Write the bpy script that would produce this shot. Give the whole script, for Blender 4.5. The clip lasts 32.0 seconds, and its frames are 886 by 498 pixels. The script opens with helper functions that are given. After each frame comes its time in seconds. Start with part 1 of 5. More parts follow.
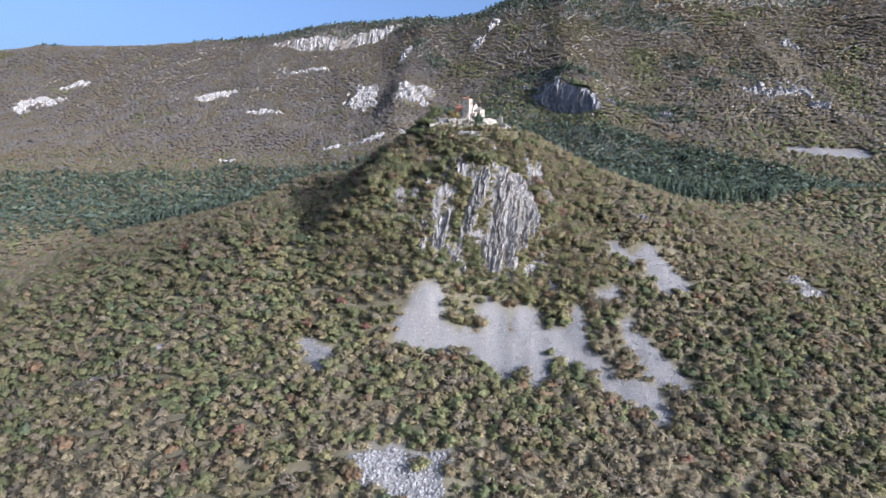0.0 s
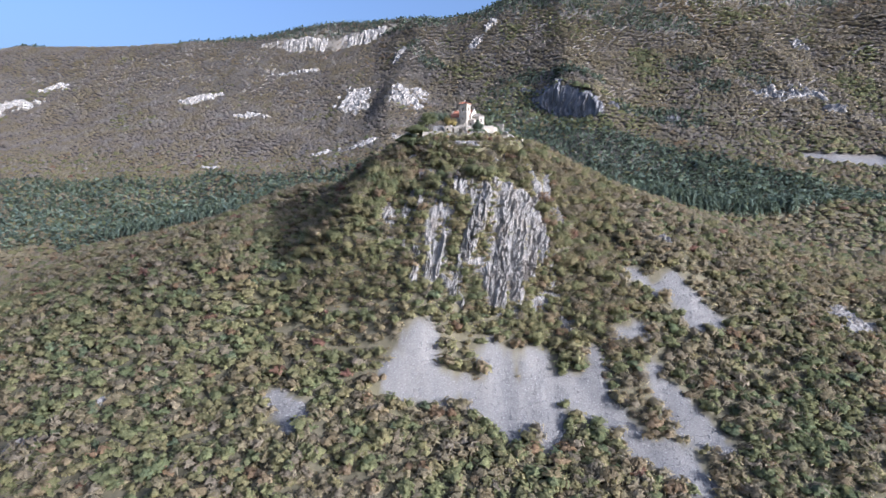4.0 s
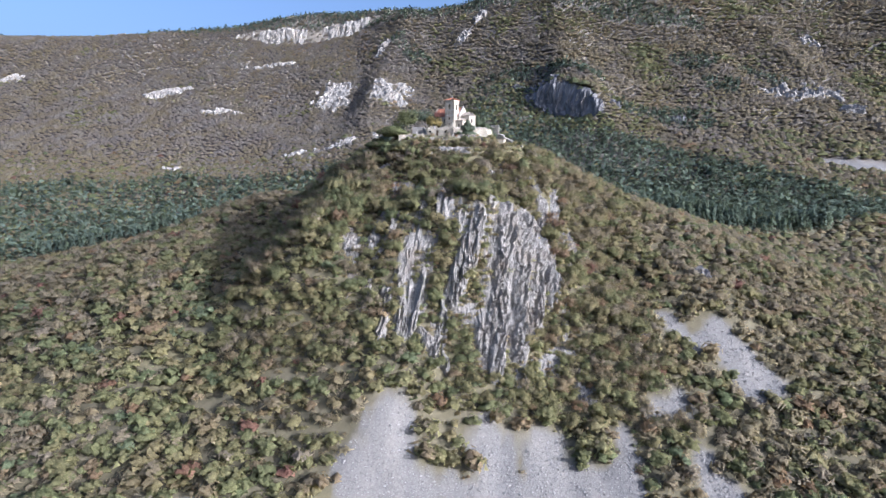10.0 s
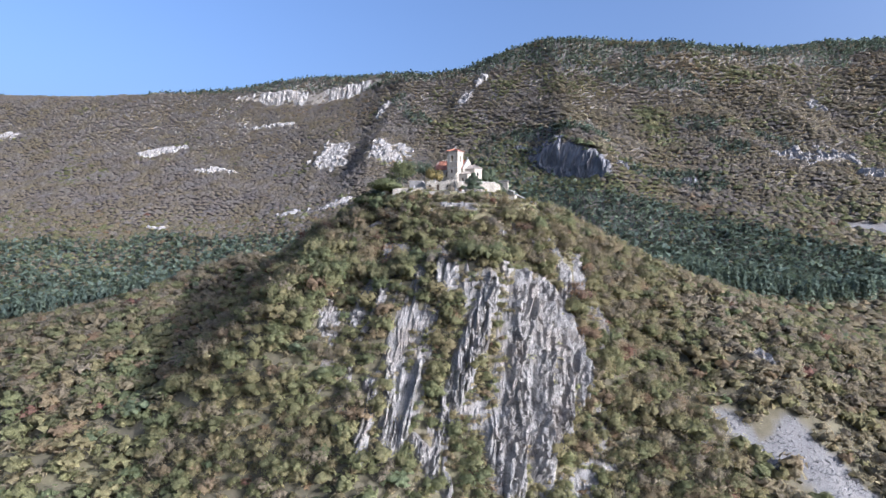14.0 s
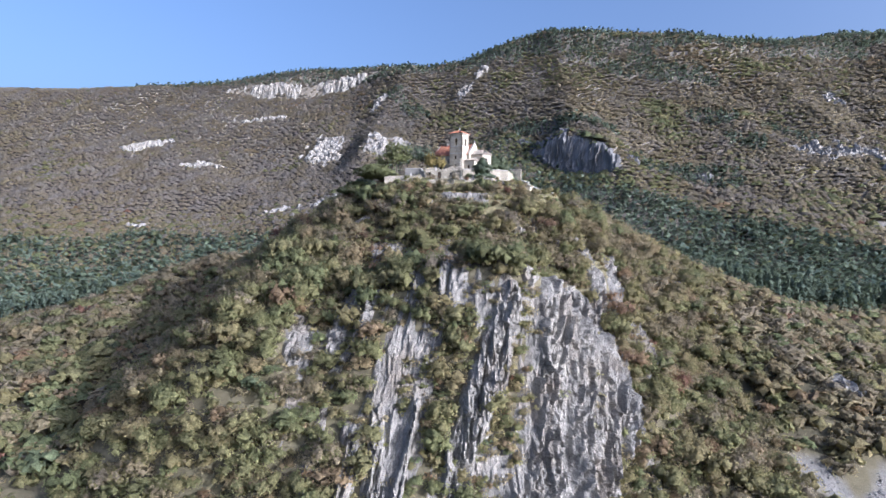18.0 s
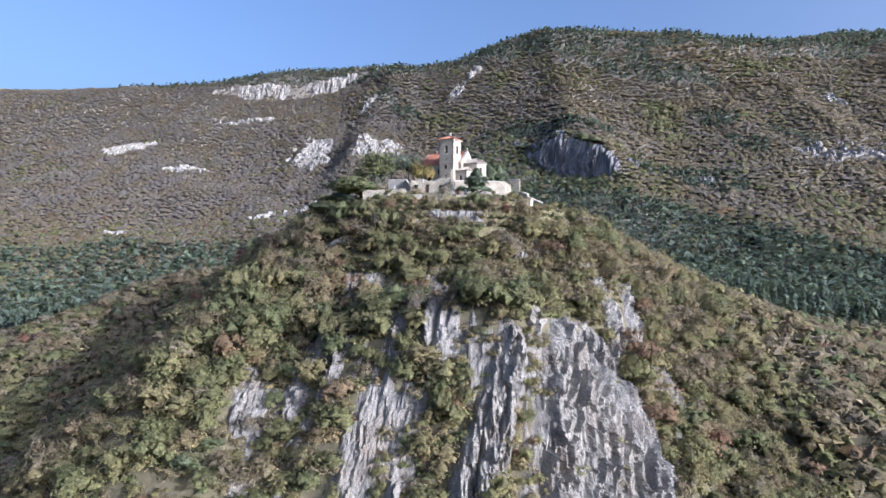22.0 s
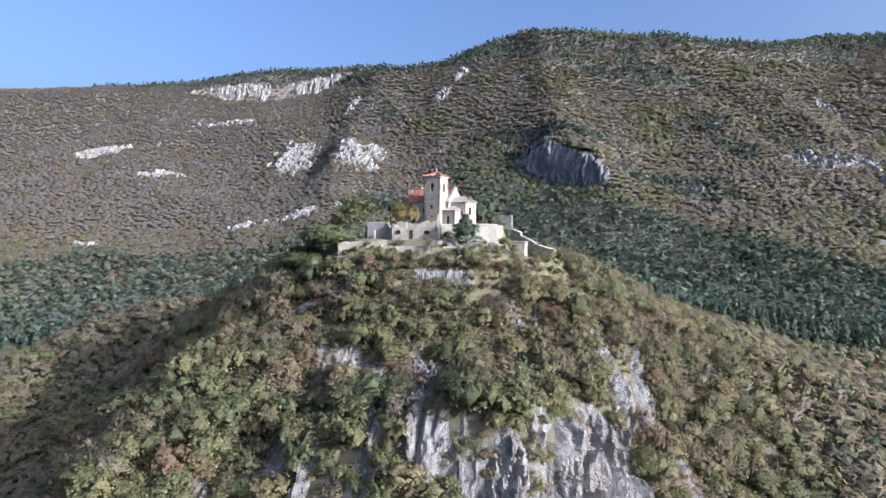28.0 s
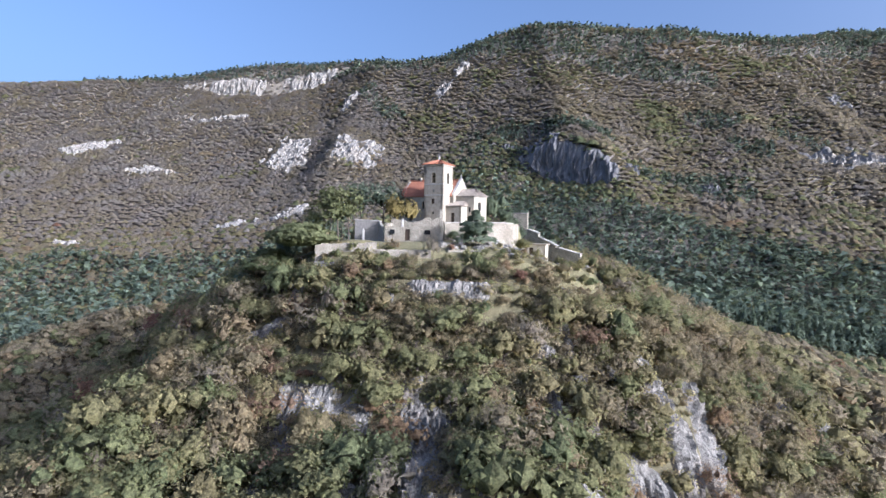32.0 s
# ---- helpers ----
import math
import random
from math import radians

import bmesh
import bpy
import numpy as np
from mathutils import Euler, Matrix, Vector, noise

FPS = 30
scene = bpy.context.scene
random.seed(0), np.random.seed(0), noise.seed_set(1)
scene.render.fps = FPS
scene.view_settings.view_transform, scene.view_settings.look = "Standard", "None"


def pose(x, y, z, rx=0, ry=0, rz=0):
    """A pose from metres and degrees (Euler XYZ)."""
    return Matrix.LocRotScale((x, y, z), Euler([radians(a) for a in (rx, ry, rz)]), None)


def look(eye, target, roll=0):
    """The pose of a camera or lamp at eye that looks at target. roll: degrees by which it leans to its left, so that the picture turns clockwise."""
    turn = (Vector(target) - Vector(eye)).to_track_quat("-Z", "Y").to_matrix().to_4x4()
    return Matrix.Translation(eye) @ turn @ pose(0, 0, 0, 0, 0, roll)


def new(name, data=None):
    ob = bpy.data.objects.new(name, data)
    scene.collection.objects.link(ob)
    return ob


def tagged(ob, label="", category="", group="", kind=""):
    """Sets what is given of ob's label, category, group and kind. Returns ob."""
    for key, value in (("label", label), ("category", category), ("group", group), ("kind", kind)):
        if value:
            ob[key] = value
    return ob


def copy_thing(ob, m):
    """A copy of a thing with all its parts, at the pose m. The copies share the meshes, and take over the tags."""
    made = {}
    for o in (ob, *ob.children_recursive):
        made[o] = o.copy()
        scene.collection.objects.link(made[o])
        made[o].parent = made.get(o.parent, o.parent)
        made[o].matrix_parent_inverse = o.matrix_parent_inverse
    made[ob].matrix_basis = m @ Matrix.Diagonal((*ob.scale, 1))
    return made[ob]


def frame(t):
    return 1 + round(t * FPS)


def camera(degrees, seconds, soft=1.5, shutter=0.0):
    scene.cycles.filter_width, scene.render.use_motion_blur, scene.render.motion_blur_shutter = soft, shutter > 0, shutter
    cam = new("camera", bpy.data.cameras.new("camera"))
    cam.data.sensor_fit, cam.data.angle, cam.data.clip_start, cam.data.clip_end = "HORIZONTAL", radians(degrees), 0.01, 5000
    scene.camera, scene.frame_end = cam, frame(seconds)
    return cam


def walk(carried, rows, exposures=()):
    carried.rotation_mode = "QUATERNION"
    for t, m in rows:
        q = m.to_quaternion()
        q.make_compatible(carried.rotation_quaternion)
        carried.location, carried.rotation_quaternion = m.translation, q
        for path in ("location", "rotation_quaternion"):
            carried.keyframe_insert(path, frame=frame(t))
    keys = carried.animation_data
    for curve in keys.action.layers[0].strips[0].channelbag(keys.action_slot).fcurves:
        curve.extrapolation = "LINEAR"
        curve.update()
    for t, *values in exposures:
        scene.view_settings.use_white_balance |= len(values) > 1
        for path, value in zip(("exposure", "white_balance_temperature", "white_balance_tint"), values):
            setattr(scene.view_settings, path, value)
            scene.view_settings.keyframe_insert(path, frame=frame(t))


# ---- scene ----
cam = camera(78.0, 32.0, soft=1.5)
# seconds, x, y, z, yaw, pitch, roll
PATH = [
    (0.0, 9.94, -345.37, -30.69, 4.32, -7.94, -0.16),
    (0.5, 9.51, -340.79, -30.08, 4.37, -7.94, -0.14),
    (1.0, 9.10, -336.22, -29.41, 4.34, -7.94, -0.13),
    (1.5, 8.72, -331.59, -28.66, 4.29, -7.94, -0.11),
    (2.0, 8.42, -326.96, -27.81, 4.23, -7.94, -0.10),
    (2.5, 8.19, -322.30, -26.90, 4.15, -7.90, -0.09),
    (3.0, 8.00, -317.58, -25.94, 4.05, -7.90, -0.08),
    (3.5, 7.81, -312.82, -24.99, 3.96, -7.85, -0.08),
    (5.5, 7.23, -293.98, -21.18, 3.51, -7.64, -0.07),
    (6.0, 7.24, -289.15, -20.14, 3.40, -7.63, -0.10),
    (6.5, 7.23, -284.34, -19.18, 3.31, -7.59, -0.14),
    (7.0, 7.13, -279.59, -18.40, 3.21, -7.57, -0.16),
    (7.5, 6.98, -274.91, -17.86, 3.01, -7.59, -0.17),
    (8.0, 6.86, -270.28, -17.56, 2.86, -7.63, -0.21),
    (8.5, 6.79, -265.62, -17.45, 2.76, -9.48, -0.27),
    (9.0, 6.73, -260.85, -17.41, 2.69, -10.63, -0.33),
    (9.5, 6.62, -256.01, -17.44, 2.63, -10.42, -0.38),
    (10.0, 6.51, -251.12, -17.44, 2.61, -8.04, -0.43),
    (10.5, 6.34, -246.28, -17.49, 2.60, -5.25, -0.48),
    (11.0, 6.07, -241.56, -17.61, 2.61, -3.64, -0.55),
    (11.5, 5.77, -236.96, -17.75, 2.57, -3.62, -0.62),
    (12.0, 5.42, -232.42, -17.86, 2.57, -3.40, -0.69),
    (12.5, 5.07, -227.94, -17.97, 2.53, -2.53, -0.75),
    (13.0, 4.69, -223.48, -18.08, 2.53, -1.52, -0.81),
    (13.5, 4.36, -219.06, -18.20, 2.54, -1.53, -0.86),
    (14.0, 4.11, -214.64, -18.28, 2.53, -1.54, -0.91),
    (14.5, 3.80, -210.21, -18.31, 2.52, -1.54, -0.96),
    (16.5, 2.17, -194.17, -18.43, 2.40, -1.64, -1.07),
    (17.0, 1.79, -189.85, -18.52, 2.35, -1.64, -1.08),
    (17.5, 1.42, -185.50, -18.60, 2.30, -1.66, -1.08),
    (18.0, 1.12, -181.06, -18.61, 2.24, -1.66, -1.06),
    (18.5, 0.94, -176.56, -18.55, 2.18, -1.66, -1.01),
    (19.0, 0.87, -172.17, -18.37, 2.10, -1.68, -0.95),
    (19.5, 0.96, -168.04, -17.94, 2.01, -1.70, -0.91),
    (20.0, 1.10, -164.46, -17.26, 1.94, -1.65, -0.88),
    (20.5, 1.28, -161.85, -16.34, 1.86, -1.63, -0.86),
    (21.0, 1.44, -160.37, -15.37, 1.70, -1.59, -0.85),
    (21.5, 1.51, -159.73, -14.26, 1.58, -1.56, -0.83),
    (22.0, 1.50, -159.58, -13.13, 1.56, -1.57, -0.82),
    (22.5, 1.48, -159.55, -11.85, 1.57, -1.59, -0.81),
    (23.0, 1.42, -159.37, -10.39, 1.52, -1.60, -0.78),
    (23.5, 1.41, -158.90, -8.80, 1.53, -1.63, -0.76),
    (24.0, 1.43, -158.08, -7.20, 1.55, -1.66, -0.72),
    (24.5, 1.45, -156.93, -5.57, 1.57, -1.73, -0.70),
    (25.0, 1.40, -155.49, -3.85, 1.57, -1.72, -0.68),
    (25.5, 1.35, -153.90, -2.26, 1.58, -1.77, -0.67),
    (26.0, 1.31, -152.31, -1.01, 0.81, -1.75, -0.68),
    (26.5, 1.28, -150.74, -0.17, 0.57, -1.91, -0.70),
    (28.5, 0.99, -141.98, 0.13, 0.03, -2.00, -0.74),
    (29.0, 0.96, -139.13, 0.09, 0.12, -1.98, -0.76),
    (29.5, 0.88, -136.17, 0.04, 0.15, -1.97, -0.80),
    (30.0, 0.70, -133.07, -0.03, 0.13, -1.97, -0.82),
    (30.5, 0.49, -129.82, -0.04, 0.12, -2.04, -0.84),
    (31.0, 0.30, -126.50, -0.01, 0.07, -2.06, -0.88),
    (31.5, 0.16, -123.16, 0.02, 0.05, -2.03, -0.94),
    (32.0, 0.00, -120.00, 0.00, -0.00, -2.00, -1.00),
]
walk(cam, [(t, pose(x, y, z, 90 + pitch, roll, yaw)) for t, x, y, z, yaw, pitch, roll in PATH],
     [(0, 1.25, 5300, 17), (32, 1.25, 5300, 17)])

# ---- daylight: a clear autumn afternoon, sun from the east side of the hill ----
SUN_ELEV, SUN_SIDE = 21.0, 122.0   # degrees; side: clockwise from the walk's direction
world = bpy.data.worlds.new("sky")
scene.world = world
world.use_nodes = True
wn = world.node_tree
sky = wn.nodes.new("ShaderNodeTexSky")
sky.sky_type, sky.sun_disc = "NISHITA", False
sky.sun_elevation, sky.sun_rotation = radians(SUN_ELEV), radians(SUN_SIDE)
sky.air_density, sky.dust_density, sky.ozone_density = 0.9, 7.2, 2.3
wn.links.new(sky.outputs["Color"], wn.nodes["Background"].inputs["Color"])
wn.nodes["Background"].inputs["Strength"].default_value = 0.114
lamp = bpy.data.lights.new("sun", "SUN")
lamp.energy, lamp.angle, lamp.color = 2.75, radians(2.0), (1.0, 0.93, 0.84)
se, sa = radians(SUN_ELEV), radians(SUN_SIDE)
SUN_DIR = Vector((math.sin(sa) * math.cos(se), math.cos(sa) * math.cos(se), math.sin(se)))
sun = new("sun", lamp)
sun.matrix_world = look(SUN_DIR * 900, (0, 0, 0))

# ---- shape of the land ----
def lattice(ix, iy, seed):
    h = (ix * 374761393 + iy * 668265263 + seed * 974634749) & 0xFFFFFFFF
    h = ((h ^ (h >> 13)) * 1274126177) & 0xFFFFFFFF
    return ((h ^ (h >> 16)) & 0xFFFF) / 65535.0


def vnoise(x, y, seed=0):
    """Smooth value noise, 0 to 1."""
    x, y = np.asarray(x, float), np.asarray(y, float)
    fx, fy = np.floor(x), np.floor(y)
    ix, iy = fx.astype(np.int64), fy.astype(np.int64)
    u, v = x - fx, y - fy
    u, v = u * u * (3 - 2 * u), v * v * (3 - 2 * v)
    a, b = lattice(ix, iy, seed), lattice(ix + 1, iy, seed)
    c, d = lattice(ix, iy + 1, seed), lattice(ix + 1, iy + 1, seed)
    return (a * (1 - u) + b * u) * (1 - v) + (c * (1 - u) + d * u) * v


def fbm(x, y, size, octaves=4, seed=0, ridged=False):
    """Layered noise about 0, from -1 to 1, with its largest swells size metres wide."""
    total, amp, norm = 0.0, 1.0, 0.0
    for k in range(octaves):
        n = vnoise(np.asarray(x) / size + 17.3 * k, np.asarray(y) / size - 9.1 * k, seed + k) * 2 - 1
        total = total + amp * ((1 - 2 * np.abs(n)) if ridged else n)
        norm, amp, size = norm + amp, amp * 0.5, size * 0.5
    return total / norm


def bump(x, y, cx, cy, sx, sy):
    return np.exp(-((x - cx) / sx) ** 2 - ((y - cy) / sy) ** 2)


def smax(a, b, k):
    h = np.clip(0.5 + 0.5 * (a - b) / k, 0, 1)
    return b * (1 - h) + a * h + k * h * (1 - h)


HILL = (-0.992, -0.334, -0.169, -0.193, -0.272, 0.723, 0.007, 0.237, 0.179, 0.329)
SWELLS = ((-75, -100, -5), (-82, -58, -13), (-70, -35, -9), (-45, -48, 5), (-45, -75, 12), (-18, -48, -2.3), (-18, -100, 10), (8, -48, -4), (8, -75, 10.2),
          (34, -75, -7), (-54, -37, -9), (34, -100, -2), (34, -40, 4), (62, -48, -5.5), (95, -48, 6))
RIDGE_X = (-2600, -760, -420, -280, -180, -60, 0, 120, 260, 420, 620, 2600)
RIDGE_Z = (200, 227, 245, 271, 267, 250, 260, 310, 287, 264, 282, 262)


def yard(x, y):
    """How far outside the churchyard's oval a place lies, and which way."""
    q = np.sqrt(((x - 1) / 30.0) ** 2 + ((y + 4) / 33.0) ** 2) + 1e-9
    return np.maximum(0, np.hypot(x - 1, y + 4) * (1 - 1 / q)), np.arctan2(x - 1, -(y + 4))


def hill(x, y):
    d, a = yard(x, y)
    waves = (1.0, np.cos(a), np.sin(a), np.cos(2 * a), np.sin(2 * a))
    g = d * d / (d + 60.0)
    q = np.sqrt(((x - 1) / 30.0) ** 2 + ((y + 4) / 33.0) ** 2)
    terrace = 4.0 * np.sqrt(np.clip(1 - q * q, 0, 1)) * (1 - 0.85 / (1 + np.exp(np.clip((y + 26.5) / 0.8, -40, 40))))
    z = -6.0 + terrace + sum(k * d * w for k, w in zip(HILL[:5], waves)) + sum(k * g * w for k, w in zip(HILL[5:], waves))
    z = z + 17 * bump(x, y, 16, -67, 22, 11) + 8 * bump(x, y, -12, -70, 14, 12)
    z = z - 18 * bump(x, y, 0, -120, 95, 32) - 5 * bump(x, y, 24, -28, 9, 7)
    z = z - 4.6 * bump(x, y, 26, -1, 9, 11) - 2.6 * bump(x, y, 22, -14, 7, 7) + 2.0 * bump(x, y, -18, -23, 8, 6)
    z = z - 14 * bump(x, y, 210, 60, 80, 80)
    for cx, cy, up in SWELLS:
        z = z + up * bump(x, y, cx, cy, 17, 17)
    z = z - 15 * bump(x, y, -98, 25, 34, 34) - 12 * bump(x, y, -102, -22, 30, 30) + 11 * bump(x, y, -112, 80, 45, 40)
    return z


def church_floor(x, y):
    """The raised yard round the church, behind its retaining walls: 0 to 1."""
    u, v = 0.875 * (x + 0.2) - 0.485 * (y + 3.1), 0.485 * (x + 0.2) + 0.875 * (y + 3.1)
    front = np.minimum((v + 3.0 - 0.75 * (u - 2.9)) / 1.25, v + 7.2 - 0.41 * (u + 7.3))
    e = np.minimum(np.minimum(u + 17, 12.5 - u), np.minimum(front, 17 - v))
    return np.clip(e / 1.2, 0, 1)


def mountain(x, y):
    """The valley behind the hill and the long mountainside beyond it."""
    s = 1 / (1 + np.exp(-(x - 20) / 120.0))
    t = np.maximum(0, y - (130 + 20 * s))
    low = -78 + 36 * s
    left = low + 231 * (t / 530.0) ** 1.62
    right = low + 277 * (t / 421.0) ** 1.42
    z = left * (1 - s) + right * s
    top = np.interp(x, RIDGE_X, RIDGE_Z) - 4.5 + 14 * fbm(x, y * 0.3, 190, 3, 5)
    relief = np.clip(t / 260, 0, 1)
    z = z + relief * ((15 + 13 * s) * fbm(x, y, 240, 3, 11, True) + 6 * fbm(x * 1.3, y * 0.6, 70, 2, 12))
    z = -smax(-z, -top, 26)
    scarp = np.exp(-((x + 265) / 125) ** 4) / (1 + np.exp(np.clip((y - 735 - 6 * fbm(x, 0 * x, 40, 2, 15)) / 1.2, -40, 40)))
    z = z - 21 * scarp * np.exp(-np.maximum(0, 735 - y) / 60)
    z = z - 0.8 * np.maximum(0, 125 - y)
    return z - 0.12 * np.maximum(0, y - 1150) - 0.06 * np.maximum(0, np.abs(x) - 900) * (t > 0)


def land(x, y):
    x, y = np.asarray(x, float), np.asarray(y, float)
    d, a = yard(x, y)
    rough = np.clip(d / 25, 0, 1)
    floor = church_floor(x, y)
    h = np.maximum(hill(x, y), -230 - 0.04 * np.abs(y))
    h = h + rough * (3.2 * fbm(x, y, 46, 4, 21) + 1.2 * fbm(x, y, 9, 2, 22))
    h = h * (1 - floor) + np.maximum(h, 1.3) * floor
    # a dark cliff low on the mountainside
    q, l = (x - 112) * 0.74 + (y - 375) * 0.67 + 5 * fbm(x, y, 30, 2, 16), (x - 112) * 0.67 - (y - 375) * 0.74
    back = 1 / (1 + np.exp(np.clip(-q / 1.3, -40, 40)))
    step = np.exp(-(l / 46) ** 4) * (24 * back * np.exp(-np.maximum(q, 0) / 50) - 12 * (1 - back) * np.exp(np.minimum(q, 0) / 40))
    return smax(h, mountain(x, y) + step, 14)

# ---- materials ----
def material(name, rough=0.9):
    m = bpy.data.materials.new(name)
    m.use_nodes = True
    nt = m.node_tree
    b = nt.nodes["Principled BSDF"]
    b.inputs["Roughness"].default_value = rough
    b.inputs["Specular IOR Level"].default_value = 0.25
    return m, nt, b


def node(nt, kind, **sets):
    n = nt.nodes.new(kind)
    for k, v in sets.items():
        n.inputs[k.replace("_", " ")].default_value = v
    return n


def noise_tex(nt, scale, detail=5.0, rough=0.6, space="Object", stretch=None):
    co = nt.nodes.new("ShaderNodeTexCoord")
    n = node(nt, "ShaderNodeTexNoise", Scale=scale, Detail=detail, Roughness=rough)
    if stretch:
        mp = node(nt, "ShaderNodeMapping", Scale=stretch)
        nt.links.new(co.outputs[space], mp.inputs["Vector"])
        nt.links.new(mp.outputs["Vector"], n.inputs["Vector"])
    else:
        nt.links.new(co.outputs[space], n.inputs["Vector"])
    return n.outputs["Fac"]


def ramp(nt, fac, stops):
    r = nt.nodes.new("ShaderNodeValToRGB")
    els = r.color_ramp.elements
    while len(els) < len(stops):
        els.new(0.5)
    for e, (p, c) in zip(els, stops):
        e.position, e.color = p, (*c, 1)
    nt.links.new(fac, r.inputs["Fac"])
    return r.outputs["Color"]


def mix(nt, a, b, fac, mode="MIX"):
    n = nt.nodes.new("ShaderNodeMix")
    n.data_type, n.blend_type = "RGBA", mode
    for sock, v in ((n.inputs[0], fac), (n.inputs[6], a), (n.inputs[7], b)):
        if hasattr(v, "is_output"):
            nt.links.new(v, sock)
        else:
            sock.default_value = v if not isinstance(v, tuple) else (*v, 1)
    return n.outputs[2]


def attr(nt, name):
    n = nt.nodes.new("ShaderNodeAttribute")
    n.attribute_name = name
    return n.outputs["Fac"]


def relief(nt, bsdf, height, strength, distance):
    n = node(nt, "ShaderNodeBump", Strength=strength, Distance=distance)
    nt.links.new(height, n.inputs["Height"])
    nt.links.new(n.outputs["Normal"], bsdf.inputs["Normal"])


def to_colour(nt, bsdf, col):
    nt.links.new(col, bsdf.inputs["Base Color"])


# foliage: tint runs over the woods' kinds, from pine through green oak, yellow, russet and bare twigs
FOLIAGE, nt, b = material("foliage", 0.85)
# pine and greyest twig tones are paled towards blue, distance haze in their colour
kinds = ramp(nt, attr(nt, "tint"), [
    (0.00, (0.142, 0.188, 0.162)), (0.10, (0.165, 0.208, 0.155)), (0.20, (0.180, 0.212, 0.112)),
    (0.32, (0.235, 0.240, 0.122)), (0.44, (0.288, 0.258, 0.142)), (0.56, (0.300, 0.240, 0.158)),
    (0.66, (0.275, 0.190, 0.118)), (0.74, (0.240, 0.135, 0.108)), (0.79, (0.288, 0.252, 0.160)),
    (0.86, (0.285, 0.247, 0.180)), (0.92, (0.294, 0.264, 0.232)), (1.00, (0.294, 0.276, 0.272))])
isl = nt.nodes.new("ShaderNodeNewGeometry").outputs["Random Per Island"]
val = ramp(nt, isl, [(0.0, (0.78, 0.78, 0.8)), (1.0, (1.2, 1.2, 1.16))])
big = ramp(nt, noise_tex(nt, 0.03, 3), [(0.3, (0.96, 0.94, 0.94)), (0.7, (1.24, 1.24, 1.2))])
lie = nt.nodes.new("ShaderNodeAttribute")
lie.attribute_name = "lie"
turn = nt.nodes.new("ShaderNodeVectorTransform")
turn.vector_type, turn.convert_from, turn.convert_to = "NORMAL", "OBJECT", "WORLD"
nt.links.new(lie.outputs["Vector"], turn.inputs[0])
place = nt.nodes.new("ShaderNodeNewGeometry").outputs["Position"]
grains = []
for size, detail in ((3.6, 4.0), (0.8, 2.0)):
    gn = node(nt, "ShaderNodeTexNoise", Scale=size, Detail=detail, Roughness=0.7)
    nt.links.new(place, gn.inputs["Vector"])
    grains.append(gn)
ruffle = nt.nodes.new("ShaderNodeVectorMath")
ruffle.operation = "MULTIPLY_ADD"
nt.links.new(grains[0].outputs["Color"], ruffle.inputs[0])
ruffle.inputs[1].default_value, ruffle.inputs[2].default_value = (1.9, 1.9, 1.6), (-0.95, -0.95, -0.6)
leafy = nt.nodes.new("ShaderNodeVectorMath")
leafy.operation = "ADD"
nt.links.new(turn.outputs[0], leafy.inputs[0])
nt.links.new(ruffle.outputs[0], leafy.inputs[1])
turn = nt.nodes.new("ShaderNodeVectorMath")
turn.operation = "NORMALIZE"
nt.links.new(leafy.outputs[0], turn.inputs[0])
nt.links.new(turn.outputs[0], b.inputs["Normal"])
# leaves shading one another, painted into the colour as dark and light flecks
leaf_shade = mix(nt, ramp(nt, grains[0].outputs["Fac"], [(0.34, (0.66, 0.66, 0.68)), (0.5, (1.0, 1.0, 1.0)), (0.66, (1.36, 1.36, 1.3))]),
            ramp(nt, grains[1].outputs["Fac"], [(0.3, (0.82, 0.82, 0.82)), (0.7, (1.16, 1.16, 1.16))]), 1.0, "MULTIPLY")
to_colour(nt, b, mix(nt, mix(nt, mix(nt, kinds, val, 1.0, "MULTIPLY"), big, 1.0, "MULTIPLY"), leaf_shade, 1.0, "MULTIPLY"))
tr = node(nt, "ShaderNodeBsdfTranslucent")
nt.links.new(turn.outputs[0], tr.inputs["Normal"])
nt.links.new(mix(nt, mix(nt, kinds, leaf_shade, 1.0, "MULTIPLY"), (1.6, 1.6, 1.2), 1.0, "MULTIPLY"), tr.inputs["Color"])
ms = node(nt, "ShaderNodeMixShader", Fac=0.55)
nt.links.new(b.outputs[0], ms.inputs[1])
nt.links.new(tr.outputs[0], ms.inputs[2])
nt.links.new(ms.outputs[0], nt.nodes["Material Output"].inputs["Surface"])

BARK, nt, b = material("bark", 0.95)
to_colour(nt, b, ramp(nt, noise_tex(nt, 6, stretch=(1, 1, 0.2)), [(0.3, (0.07, 0.055, 0.045)), (0.7, (0.2, 0.17, 0.145))]))

# limestone, pale with grey weathering in upright streaks and thin cracks
ROCK, nt, b = material("limestone", 0.92)
streak = noise_tex(nt, 0.55, 7, 0.65, stretch=(1, 0.34, 0.26))
fine = noise_tex(nt, 3.2, 6, 0.7)
col = ramp(nt, streak, [(0.30, (0.18, 0.175, 0.166)), (0.43, (0.28, 0.272, 0.257)), (0.54, (0.365, 0.354, 0.332)), (0.75, (0.41, 0.397, 0.371))])
col = mix(nt, col, ramp(nt, fine, [(0.3, (0.78, 0.78, 0.79)), (0.65, (1.06, 1.05, 1.03))]), 1.0, "MULTIPLY")
stain = ramp(nt, noise_tex(nt, 0.12, 4), [(0.5, (1, 1, 1)), (0.72, (0.78, 0.68, 0.58))])
